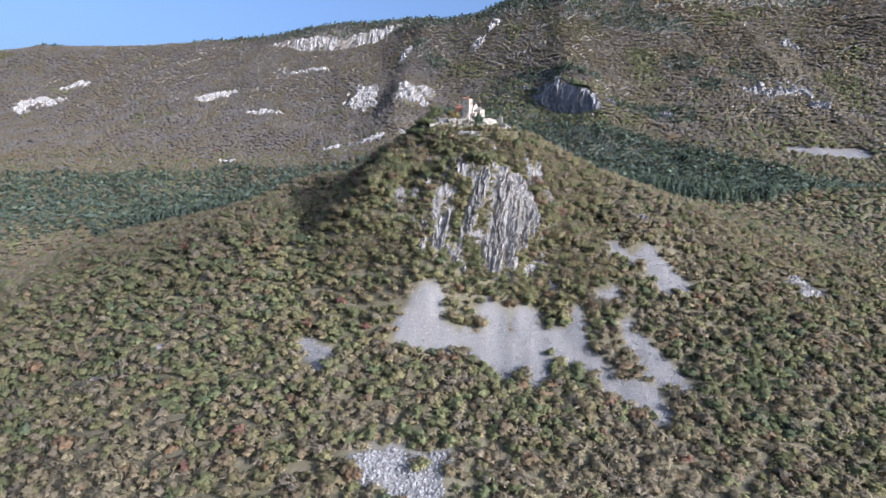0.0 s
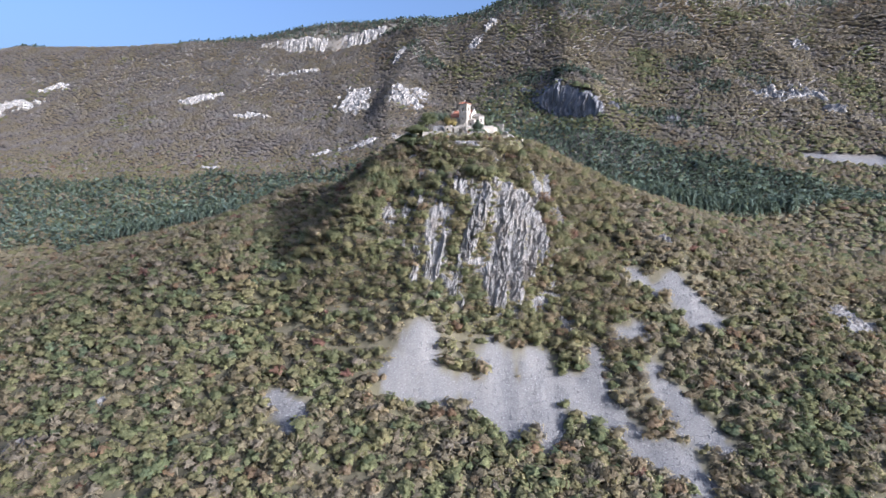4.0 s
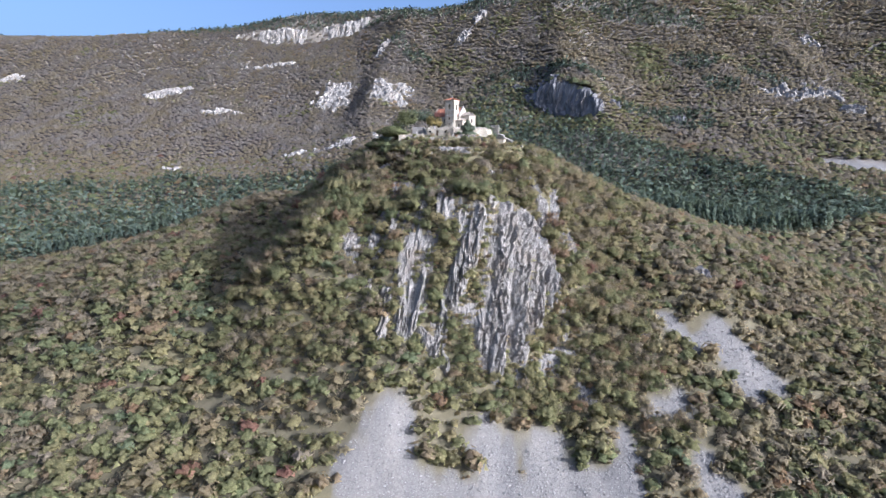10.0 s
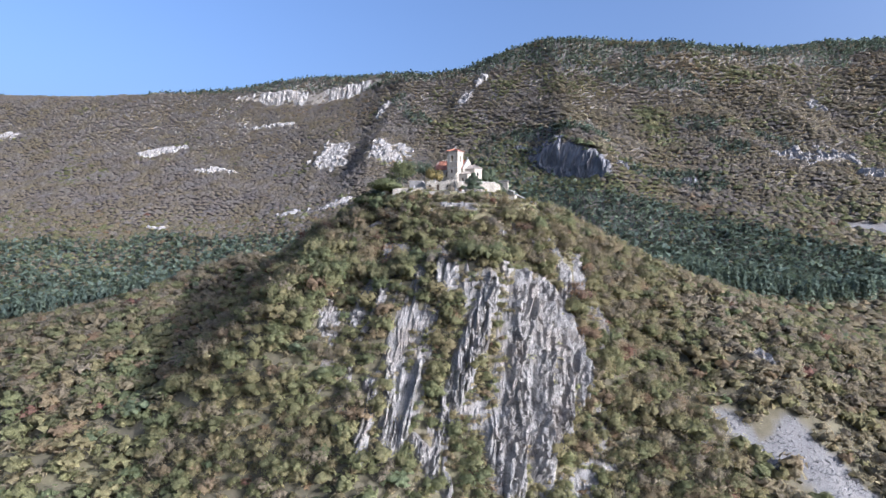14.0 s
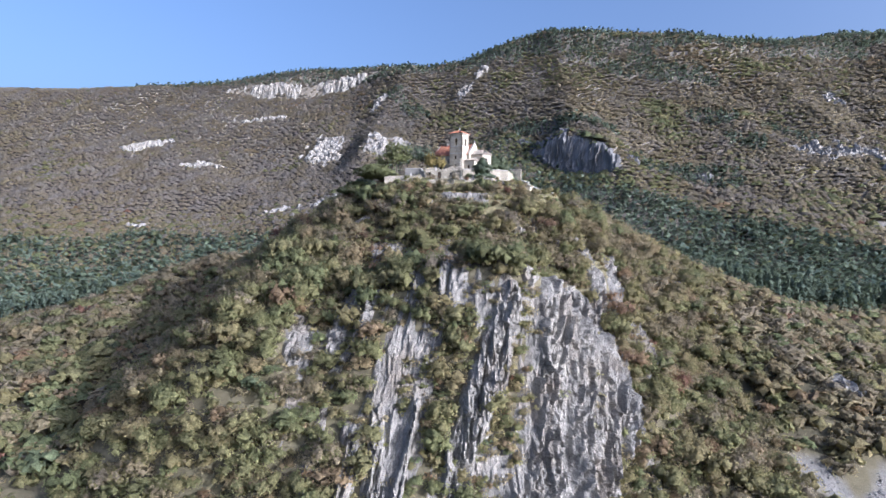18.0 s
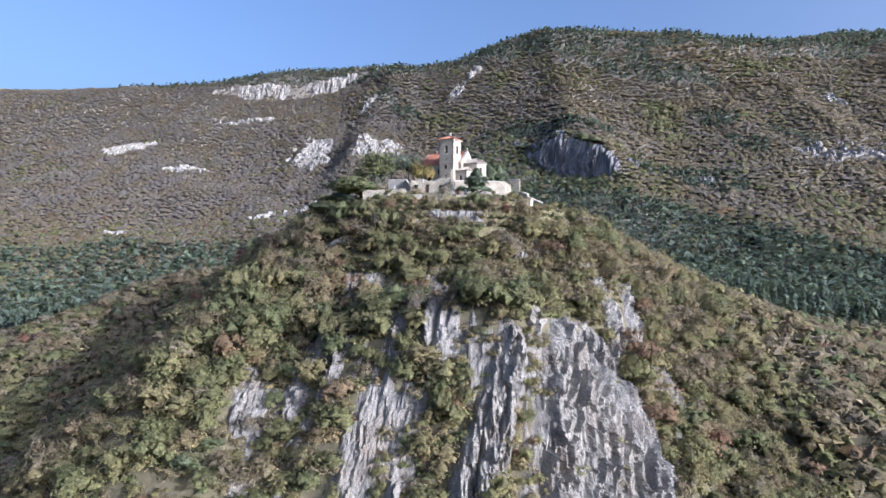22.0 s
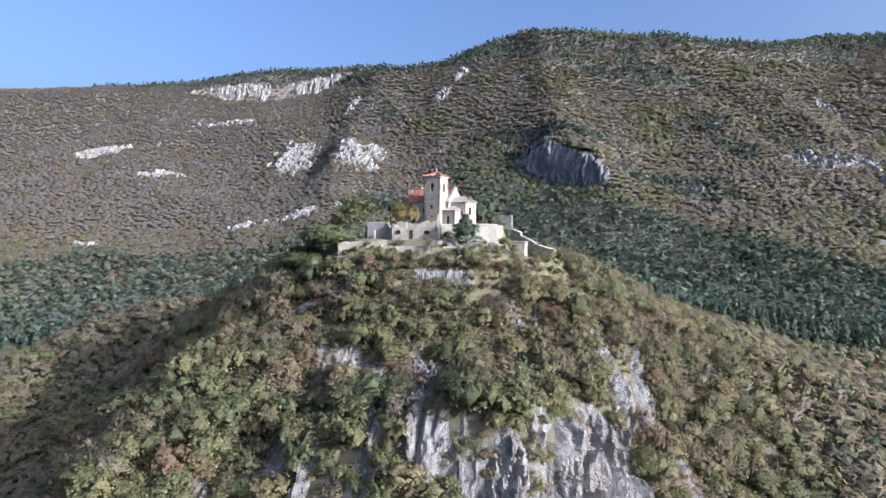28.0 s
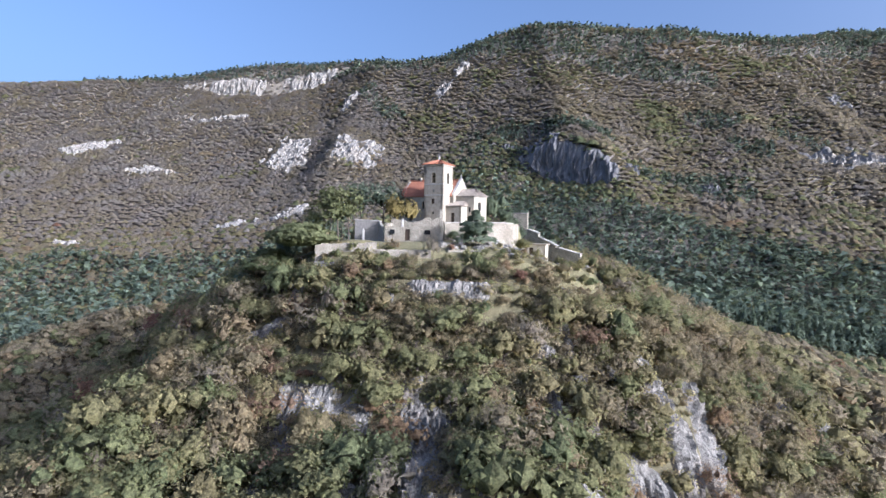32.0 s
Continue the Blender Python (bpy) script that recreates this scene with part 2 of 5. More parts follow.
def cracks(nt, size, stretch, seed=0.0):
    """Distance to the edge of uneven upright blocks."""
    co = nt.nodes.new("ShaderNodeTexCoord")
    mp = node(nt, "ShaderNodeMapping", Scale=tuple(k / size for k in stretch), Location=(seed, seed, seed))
    nt.links.new(co.outputs["Object"], mp.inputs["Vector"])
    warp = node(nt, "ShaderNodeTexNoise", Scale=2.2, Detail=3.0)
    nt.links.new(mp.outputs["Vector"], warp.inputs["Vector"])
    moved = mix(nt, mp.outputs["Vector"], warp.outputs["Color"], 0.3, "ADD")
    v = nt.nodes.new("ShaderNodeTexVoronoi")
    v.feature = "DISTANCE_TO_EDGE"
    nt.links.new(moved, v.inputs["Vector"])
    return v.outputs["Distance"]


big_cracks, small_cracks = cracks(nt, 1.5, (1, 0.36, 0.3)), cracks(nt, 0.6, (1, 0.5, 0.42), 3.7)
crack = mix(nt, ramp(nt, big_cracks, [(0.0, (0.42, 0.42, 0.42)), (0.06, (1, 1, 1))]), ramp(nt, small_cracks, [(0.0, (0.72, 0.72, 0.72)), (0.08, (1, 1, 1))]), 1.0, "MULTIPLY")
bed = ramp(nt, noise_tex(nt, 0.8, 6, 0.65, stretch=(0.25, 0.25, 1.6)), [(0.36, (0.6, 0.6, 0.6)), (0.44, (1, 1, 1))])
to_colour(nt, b, mix(nt, mix(nt, mix(nt, col, stain, 0.7, "MULTIPLY"), crack, 0.9, "MULTIPLY"), bed, 0.6, "MULTIPLY"))
height = mix(nt, ramp(nt, big_cracks, [(0.0, (0, 0, 0)), (0.16, (1, 1, 1))]), ramp(nt, small_cracks, [(0.0, (0, 0, 0)), (0.2, (0.6, 0.6, 0.6))]), 1.0, "ADD")
relief(nt, b, mix(nt, height, noise_tex(nt, 5, 6, 0.7), 0.5, "ADD"), 0.7, 0.16)

# the same stone darker and bluish, the shade of its face put into the colour
DARKROCK, nt, b = material("shaded_limestone", 0.9)
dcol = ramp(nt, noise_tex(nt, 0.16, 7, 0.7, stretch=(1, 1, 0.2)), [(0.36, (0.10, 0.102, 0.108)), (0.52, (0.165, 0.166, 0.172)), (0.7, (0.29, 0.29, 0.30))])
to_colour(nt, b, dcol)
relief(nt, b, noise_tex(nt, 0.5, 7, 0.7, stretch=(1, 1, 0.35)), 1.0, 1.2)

# ground: leaf litter and dry grass, rubble where the scree lies, bare stone showing through
GROUND, nt, b = material("ground")
litter = ramp(nt, noise_tex(nt, 0.35, 6), [(0.3, (0.10, 0.092, 0.058)), (0.5, (0.135, 0.122, 0.078)), (0.7, (0.17, 0.152, 0.102))])
grass = ramp(nt, noise_tex(nt, 1.8, 5), [(0.3, (0.135, 0.13, 0.065)), (0.7, (0.25, 0.225, 0.13))])
soil = mix(nt, litter, grass, ramp(nt, noise_tex(nt, 0.05, 4), [(0.56, (0, 0, 0)), (0.72, (1, 1, 1))]))
under = ramp(nt, noise_tex(nt, 0.22, 5), [(0.3, (0.15, 0.136, 0.112)), (0.5, (0.175, 0.16, 0.137)), (0.7, (0.195, 0.18, 0.158))])
soil = mix(nt, soil, under, attr(nt, "wooded"))
soil = mix(nt, soil, grass, attr(nt, "meadow"))
stones = ramp(nt, noise_tex(nt, 1.6, 8, 0.75), [(0.3, (0.125, 0.122, 0.117)), (0.5, (0.19, 0.187, 0.18)), (0.7, (0.25, 0.245, 0.235))])
drift = ramp(nt, noise_tex(nt, 0.09, 4, stretch=(1.6, 0.4, 0.4)), [(0.35, (0.84, 0.84, 0.85)), (0.65, (1.08, 1.06, 1.03))])
stones = mix(nt, stones, drift, 1.0, "MULTIPLY")
to_colour(nt, b, mix(nt, soil, stones, attr(nt, "scree")))
relief(nt, b, noise_tex(nt, 2.5, 8, 0.75), 0.6, 0.3)


def plain(name, base, rough=0.85, scale=4.0, spread=0.18, bump_at=0.0, metal=0.0):
    """A surface of one colour with grain and a broader unevenness."""
    m, nt, b = material(name, rough)
    lo, hi = (tuple(min(1, c * k) for c in base) for k in (1 - spread, 1 + spread))
    c = ramp(nt, noise_tex(nt, scale, 6, 0.65), [(0.3, lo), (0.7, hi)])
    d = ramp(nt, noise_tex(nt, scale * 0.12, 3), [(0.3, (0.88, 0.88, 0.87)), (0.7, (1.08, 1.08, 1.08))])
    to_colour(nt, b, mix(nt, c, d, 1.0, "MULTIPLY"))
    b.inputs["Metallic"].default_value = metal
    if bump_at:
        relief(nt, b, noise_tex(nt, scale * 2, 6, 0.7), 0.5, bump_at)
    return m


PLASTER = plain("whitewashed_stone", (0.44, 0.405, 0.34), 0.9, 1.6, 0.18, 0.04)
TOWERSTONE = plain("tower_ashlar", (0.40, 0.365, 0.305), 0.9, 1.4, 0.28, 0.04)


def masonry(name, base, size, joint):
    """Rubble stonework: stones of uneven colour in recessed joints, with stains."""
    m, nt, b = material(name, 0.95)
    co = nt.nodes.new("ShaderNodeTexCoord")
    mp = node(nt, "ShaderNodeMapping", Scale=(1 / size, 1 / size, 1.5 / size))
    nt.links.new(co.outputs["Object"], mp.inputs["Vector"])
    cell, edge = nt.nodes.new("ShaderNodeTexVoronoi"), nt.nodes.new("ShaderNodeTexVoronoi")
    edge.feature = "DISTANCE_TO_EDGE"
    for v in (cell, edge):
        nt.links.new(mp.outputs["Vector"], v.inputs["Vector"])
    sep = nt.nodes.new("ShaderNodeSeparateColor")
    nt.links.new(cell.outputs["Color"], sep.inputs[0])
    tone = ramp(nt, sep.outputs[0], [(0.0, tuple(0.62 * c for c in base)), (1.0, tuple(1.28 * c for c in base))])
    gap = ramp(nt, edge.outputs["Distance"], [(0.02, joint), (0.09, (1, 1, 1))])
    stain = ramp(nt, noise_tex(nt, 0.5, 5), [(0.35, (0.72, 0.71, 0.68)), (0.65, (1.1, 1.1, 1.08))])
    to_colour(nt, b, mix(nt, mix(nt, tone, gap, 1.0, "MULTIPLY"), stain, 1.0, "MULTIPLY"))
    relief(nt, b, edge.outputs["Distance"], 0.6, 0.1)
    return m


MASONRY = masonry("rubble_masonry", (0.43, 0.40, 0.345), 0.42, (0.55, 0.54, 0.52))
MORTAR = plain("mortar", (0.30, 0.29, 0.275), 0.95, 3, 0.2, 0.05)
REDTILE = plain("red_roof_tile", (0.36, 0.155, 0.095), 0.8, 2.5, 0.22)
PALETILE = plain("weathered_stone_tile", (0.33, 0.29, 0.245), 0.9, 2.5, 0.25)
DARKWOOD = plain("dark_wood", (0.075, 0.055, 0.042), 0.7, 5, 0.25)
DARKGLASS = plain("dark_window_glass", (0.02, 0.022, 0.026), 0.15, 3, 0.1)
IRON = plain("iron", (0.05, 0.05, 0.052), 0.5, 5, 0.2, metal=0.8)
PALEWOOD = plain("pale_timber", (0.42, 0.33, 0.24), 0.8, 5, 0.2)
CONCRETE = plain("dressed_stone", (0.46, 0.45, 0.43), 0.9, 3, 0.12)

# ---- meshes from arrays, and parts ----
def array_mesh(name, verts, tris, mat, attrs=(), smooth=False):
    """One mesh from an (n, 3) array of points and an (m, 3) array of corners; attrs: pairs of a name and a value a point."""
    me = bpy.data.meshes.new(name)
    verts, tris = np.ascontiguousarray(verts, np.float32), np.ascontiguousarray(tris, np.int32)
    k = tris.shape[1]
    me.vertices.add(len(verts))
    me.vertices.foreach_set("co", verts.ravel())
    me.loops.add(tris.size)
    me.loops.foreach_set("vertex_index", tris.ravel())
    me.polygons.add(len(tris))
    me.polygons.foreach_set("loop_start", np.arange(0, tris.size, k, dtype=np.int32))
    me.polygons.foreach_set("use_smooth", np.full(len(tris), smooth))
    me.update(calc_edges=True)
    for key, value in attrs:
        value = np.ascontiguousarray(value, np.float32)
        if value.ndim == 2:
            me.attributes.new(key, "FLOAT_VECTOR", "POINT").data.foreach_set("vector", value.ravel())
        else:
            me.attributes.new(key, "FLOAT", "POINT").data.foreach_set("value", value)
    me.materials.append(mat)
    return me


def part(name, bm, mat, parent=None, label=""):
    """Links a bmesh as one mesh object under a thing or part."""
    me = bpy.data.meshes.new(name)
    bm.to_mesh(me)
    bm.free()
    me.materials.append(mat)
    ob = new(name, me)
    ob.parent = parent
    if label:
        tagged(ob, label)
    return ob


def grid_tris(nx, ny):
    i, j = np.meshgrid(np.arange(nx - 1), np.arange(ny - 1))
    a = (j * nx + i).ravel()
    return np.stack([a, a + 1, a + nx + 1, a + nx], 1)


def steps(lo, fine_lo, fine_hi, hi, step, growth):
    """Coordinates that lie close together from fine_lo to fine_hi and spread out beyond."""
    mid = list(np.arange(fine_lo, fine_hi, step))
    up, s = [fine_hi], step
    while up[-1] < hi:
        s *= growth
        up.append(up[-1] + s)
    down, s = [], step
    at = fine_lo
    while at > lo:
        s *= growth
        at -= s
        down.append(at)
    return np.array(down[::-1] + mid + up)


# ---- scree: tongues of pale rubble below the cliff ----
# from x, y to x, y, half widths there
SCREE = ((-12, -110, -23, -119, 4.3, 4.2), (-14, -117, -1, -118, 3.5, 2.5), (14, -107, 21, -122, 5.6, 8.3), (30, -108, 34, -129, 7.2, 4.3),
         (3, -117, 14, -123, 2.5, 2.9), (42, -112, 52, -118, 4.6, 4), (53, -100, 53, -118, 1.3, 2.5), (54, -119, 66, -131, 4, 3.4),
         (74, -104, 81, -117, 2.1, 5.2), (81, -118, 93, -129, 5.7, 2), (74, -133, 79, -141, 5.4, 4.4), (75, -62, 82, -70, 1.2, 1.8),
         (82, -70, 93, -69, 1.5, 2.4), (94, -67, 99, -77, 4.9, 7.1), (-63, -128, -55, -136, 4, 3.8), (-34, -174, -2, -172, 2.5, 2.9),
         (-27, -178, -9, -180, 4.5, 4), (64, -92, 72, -89, 1.6, 1.7), (330, 262, 352, 252, 5, 9), (352, 252, 390, 250, 10, 11))



def off_strokes(x, y, strokes):
    """How far inside the nearest stroke a place lies, in metres, and as a share of its width."""
    inside, share = np.full(np.shape(x), -99.0), np.full(np.shape(x), -9.0)
    for x0, y0, x1, y1, w0, w1 in strokes:
        dx, dy = x1 - x0, y1 - y0
        k = np.clip(((x - x0) * dx + (y - y0) * dy) / (dx * dx + dy * dy), 0, 1)
        d, w = np.hypot(x - x0 - k * dx, y - y0 - k * dy), w0 + k * (w1 - w0)
        inside, share = np.maximum(inside, w - d), np.maximum(share, 1 - d / w)
    return inside, share


def scree(x, y):
    """1 on the rubble, 0 off it, with a ragged edge."""
    best = off_strokes(x, y, SCREE)[0] + 1.2 + 2.8 * fbm(x, y, 9, 3, 41) + 2.2 * fbm(x, y, 3.5, 2, 44)
    return np.clip(best / 1.4 + 0.5, 0, 1)


gx = steps(-3800, -215, 215, 3800, 4.2, 1.045)
gy = steps(-1600, -250, 95, 4200, 4.2, 1.035)
gx = np.union1d(gx[(gx < -34) | (gx > 34)], np.arange(-34, 34.1, 1.1))
gy = np.union1d(gy[(gy < -40) | (gy > 24)], np.arange(-40, 24.1, 1.1))
gx = np.union1d(gx, np.arange(-70, 110, 2.2))
gy = np.union1d(gy, np.arange(-145, -40, 2.2))
gx = np.union1d(gx, np.r_[np.arange(-720, -215, 10.0), np.arange(215, 640, 10.0)])
gy = np.union1d(gy, np.arange(100, 720, 9.0))
gy = np.union1d(gy, np.r_[np.arange(722, 744, 2.0), np.arange(330, 420, 4.0)])
GX, GY = np.meshgrid(gx, gy)
GX, GY = GX.ravel(), GY.ravel()
GZ = land(GX, GY) - 1.5 * np.clip((GY - 150) / 60, 0, 1)
yd = yard(GX, GY)[0]
ground = new("ground", array_mesh("ground", np.stack([GX, GY, GZ], 1), grid_tris(len(gx), len(gy)), GROUND,
                                  (("scree", scree(GX, GY)), ("wooded", np.clip((GY - 150) / 100, 0, 1)), ("meadow", np.maximum(np.clip(1.4 - yd / 3, 0, 1) * np.clip((GY + 31) / 4, 0, 1), 0.5 * np.clip(1.3 - yd / 25, 0, 1)))), True))
tagged(ground, "wooded limestone hill with leaf litter and pale scree", "ground", kind="structure")

# ---- bare rock ----
# strokes of bare rock: from x, y to x, y, half widths there
WALL = ((20.6, -67.5, 14.8, -88.5, 3.3, 4.6), (28.6, -52.4, 21.2, -86.8, 4.3, 2.9), (33.8, -58.8, 28.5, -78, 4.2, 3.4), (36.7, -67.7, 34, -73.7, 2.2, 1.8),
        (17.2, -72.9, 15.7, -82.3, 1.7, 1.7))
BUTTRESS = ((10.9, -73.2, 8.1, -78.3, 2.4, 2.1), (6.6, -78.3, 2, -84.3, 2.7, 1.6), (-0.4, -85.8, -1.9, -94.6, 1, 1.8), (-6.4, -92.4, 0.1, -95.1, 1.6, 1.6),
        (-14.2, -80.1, -12.8, -92.2, 1.7, 2.2), (-17.7, -84.9, -19, -95.6, 1.9, 1.6), (-6.8, -81.7, -9.8, -90.7, 0.8, 1))
RIBS = ((31.5, -35.1, 33.5, -41.1, 1.4, 1.3), (35.3, -40.7, 33.2, -49.6, 1.6, 1.1), (40.2, -31.3, 39.1, -47.4, 1.6, 1.2), (43.9, -43.9, 46.2, -51.1, 1.9, 1.3),
        (-1.7, -48.8, -3.2, -70.6, 1.9, 0.8), (-8.2, -67.6, -9.2, -71.5, 1.3, 0.7), (-16.8, -66.2, -18.6, -71.7, 0.9, 0.7), (-32.2, -69.3, -32.4, -75.3, 2.1, 1.2),
        (-24.2, -71.8, -25.7, -73.9, 1.3, 0.8), (13, -67.6, 14.7, -70.3, 0.9, 0.7), (19.9, -66.1, 17.7, -70.4, 1, 0.8), (9.7, -73.2, 8.2, -75.1, 1.3, 1.3),
        (64.2, -17.2, 64.2, -20.8, 2.3, 1.6), (74.6, -15.9, 73.9, -20.4, 2.1, 1.7))
LEDGES = ((20.4, -29.9, 20, -34.4, 0.7, 0.5), (19, -36.5, 19, -39.4, 0.6, 0.5), (19.5, -42.5, 20.4, -40.2, 0.8, 0.6), (24.8, -39.4, 25.5, -40.1, 0.7, 0.5),
        (15.6, -44, 17.9, -47, 1, 0.8), (14.5, -40.2, 16.3, -39.8, 1, 0.5), (32.5, -35.9, 31.7, -41.8, 1.4, 0.7), (40.7, -32.7, 39.9, -38.3, 1.2, 1),
        (34.3, -42.5, 33.2, -47.4, 1, 1.1), (39.7, -41.9, 38.8, -45, 1.4, 1.1), (-4, -48.2, -4.8, -49.8, 0.7, 0.5), (0, -50, -2.4, -63.8, 1.5, 1.2),
        (-6.3, -51.5, -7.3, -53.3, 0.5, 0.5), (-8.9, -64, -9.4, -65.7, 1, 0.8), (12.9, -48.5, 14.5, -50.2, 1, 0.6))
LOW = ((-4.1, -36.6, 5.9, -36.6, 0.8, 1), (-21, -28.7, -23.5, -31.8, 1.2, 0.9), (-30.2, -35.8, -26.1, -36.5, 1.2, 1.3), (-21.3, -27.6, -17.9, -30, 0.6, 0.5),
        (-13.4, -29.2, -11.8, -31, 0.7, 0.5), (-7.9, -37, -7.9, -38.3, 0.5, 0.3))
# ragged patches: middle x, y, half width, half depth, lean
OUTLIERS = ((176, -58, 13, 11, 0.2), (-150, -139, 8, 5, 0.0), (97, -43, 4, 4, 0.0), (-128, -128, 4, 3, 0.0), (66, -72, 4, 2, 0.0))
FARROCK = ((-716, 592, 15, 26, 0.5), (-742, 535, 26, 24, 0.6), (-690, 600, 5, 10, 0), (-322, 734, 56, 7, 0.0), (-214, 734, 38, 8, 0.0), (-176, 736, 10, 6, 0.0),
           (-303, 633, 44, 4, 0.0), (-128, 612, 13, 15, 0.4), (-184, 521, 28, 30, 0.2), (-168, 500, 12, 13, 0.0), (-98, 472, 30, 32, -0.2),
           (-430, 558, 34, 11, 1.2), (-338, 496, 30, 6, 1.5), (-150, 368, 42, 8, 1.8), (-318, 346, 11, 4, -1.5), (2, 597, 12, 22, 0.6), (22, 625, 9, 9, 0.4),
           (113, 374, 7, 44, -0.9), (84, 424, 6, 22, -0.9), (176, 352, 24, 5, -0.3), (222, 340, 15, 4, 0.0), (432, 492, 11, 14, 0.0), (377, 374, 28, 17, 0.5), (340, 380, 14, 8, 0.5), (395, 345, 13, 8, 0.0))


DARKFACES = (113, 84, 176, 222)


def bareness(x, y, blobs, ragged=0.55, size=7.0):
    """Above 0 where bare rock stands out."""
    best = np.full(np.shape(x), -2.0)
    for cx, cy, a, b, k in blobs:
        u, v = (x - cx - k * (y - cy)) / a, (y - cy) / b
        best = np.maximum(best, (1 - np.sqrt(u * u + v * v)) * 1.3)
    return best + ragged * fbm(x, y, size, 3, 71)


def along(x, y, strokes, ragged=0.6, size=3.5):
    """Above 0 on the strokes, with a frayed edge."""
    best = np.clip(off_strokes(x, y, strokes)[1] * 1.1 + 0.1, -2, 0.9)
    return best + ragged * fbm(x, y * 0.6, size, 3, 71)


def rock_here(x, y):
    """The cliff and the outcrops that stand by themselves."""
    a = np.maximum(along(x, y, WALL, 0.8, 5.0), along(x, y, BUTTRESS, 0.8)) - 0.35 * np.clip(fbm(x - 0.2 * y, y * 0.35, 7, 2, 78), 0, 1) / 0.5
    return np.maximum(a, bareness(x, y, OUTLIERS, 1.5, 5.0) - 0.4)


def rib_here(x, y):
    """The broken ribs and ledges of the upper slope."""
    a = np.maximum(along(x, y, RIBS, 1.1, 3.0), along(x, y, LEDGES, 1.2, 2.5))
    streaks = fbm(x * 1.0 - 0.25 * y, y * 0.45, 6, 4, 77, True)
    front = np.clip((-38 - y) / 8, 0, 1) * np.clip((y + 98) / 5, 0, 1) * np.clip((x + 40) / 10, 0, 1) * np.clip((56 - x) / 10, 0, 1)
    return np.maximum(a, front * (streaks * 0.9 - 0.5 + 0.22 * bump(x, y, -5, -82, 16, 14)) - (1 - front)) - 0.1


def low_rock(x, y):
    return along(x, y, LOW, 1.3, 2.2) - 0.05


def far_rock(x, y):
    return bareness(x, y, FARROCK, 1.3, 16) - 0.25 + 0.7 * fbm(x, y, 5, 2, 74)


def slope_at(x, y):
    e = 1.5
    return np.hypot(land(x + e, y) - land(x - e, y), land(x, y + e) - land(x, y - e)) / (2 * e)


def blocks(u, v, seed):
    """A height from -1 to 1 that is level within each of many uneven cells, with sharp steps between."""
    iu, iv = np.floor(u).astype(np.int64), np.floor(v).astype(np.int64)
    best, val = np.full(u.shape, 9.0), np.zeros(u.shape)
    for a in (-1, 0, 1):
        for b in (-1, 0, 1):
            cu, cv = iu + a, iv + b
            d = (cu + lattice(cu, cv, seed) - u) ** 2 + (cv + lattice(cu, cv, seed + 1) - v) ** 2
            k = d < best
            lean = (u - cu - 0.5) * (lattice(cu, cv, seed + 3) - 0.5) + (v - cv - 0.5) * (lattice(cu, cv, seed + 4) - 0.5)
            best, val = np.where(k, d, best), np.where(k, lattice(cu, cv, seed + 2) * 2 - 1 + 2.2 * lean, val)
    return val


def crag(name, x0, x1, y0, y1, sx, sy, mask, out, rib, label, depth=1.0, mat=None):
    """A rock face that stands out of the slope: a fine skin lifted off the land along its outward direction, fluted downhill."""
    xs, ys = np.arange(x0, x1, sx), np.arange(y0, y1, sy)
    X, Y = np.meshgrid(xs, ys)
    X, Y = X.ravel(), Y.ravel()
    m = mask(X, Y)
    e = 4.0
    gxx = (land(X + e, Y) - land(X - e, Y)) / (2 * e)
    gyy = (land(X, Y + e) - land(X, Y - e)) / (2 * e)
    n = np.stack([-gxx, -gyy, np.full_like(gxx, 0.75)], 1)
    n /= np.linalg.norm(n, axis=1)[:, None]
    u, fall = X - 0.2 * Y, land(X, Y)
    w = 0.3 * fbm(X, Y, rib * 2, 2, 86)
    flute = fbm(u, fall * 0.1, rib * 1.9, 3, 81, True)
    wide = fbm(X - 0.15 * Y, fall * 0.12, rib * 6, 2, 89, True)
    fine = fbm(u + w, fall * 0.16, rib * 0.6, 2, 87, True)
    chip = fbm(u, fall * 0.6, rib * 0.7, 3, 83)
    ledge = np.abs(((fall / (rib * 1.8) + 0.8 * fbm(X, Y, rib * 6, 2, 85)) % 1.0) - 0.5) - 0.25
    block = blocks(u / (rib * 0.7) + 1.6 * w, fall / rib * 0.3 + w, 91) + 0.7 * blocks(u / (rib * 0.36) + w, fall / rib * 0.75 - w, 95) + 0.15 * blocks(u / (rib * 0.19) - w, fall / rib * 1.5 + w, 99)
    body = np.clip(m * 2.2 + 0.35, -1, 1) * out
    d = body + np.clip(m * 1.2 + 0.18, 0, 1) * depth * (flute * 0.45 + wide * 0.9 + chip * 0.35 + ledge * 0.3 + fine * 0.3 + block * 0.72)
    Z = land(X, Y)
    P = np.stack([X, Y, Z], 1) + n * d[:, None]
    q = grid_tris(len(xs), len(ys))
    keep = m[q].max(1) > -0.28
    q = q[keep]
    used, inv = np.unique(q, return_inverse=True)
    ob = new(name, array_mesh(name, P[used], inv.reshape(-1, 4), mat or ROCK))
    return tagged(ob, label, "cliff", kind="structure")


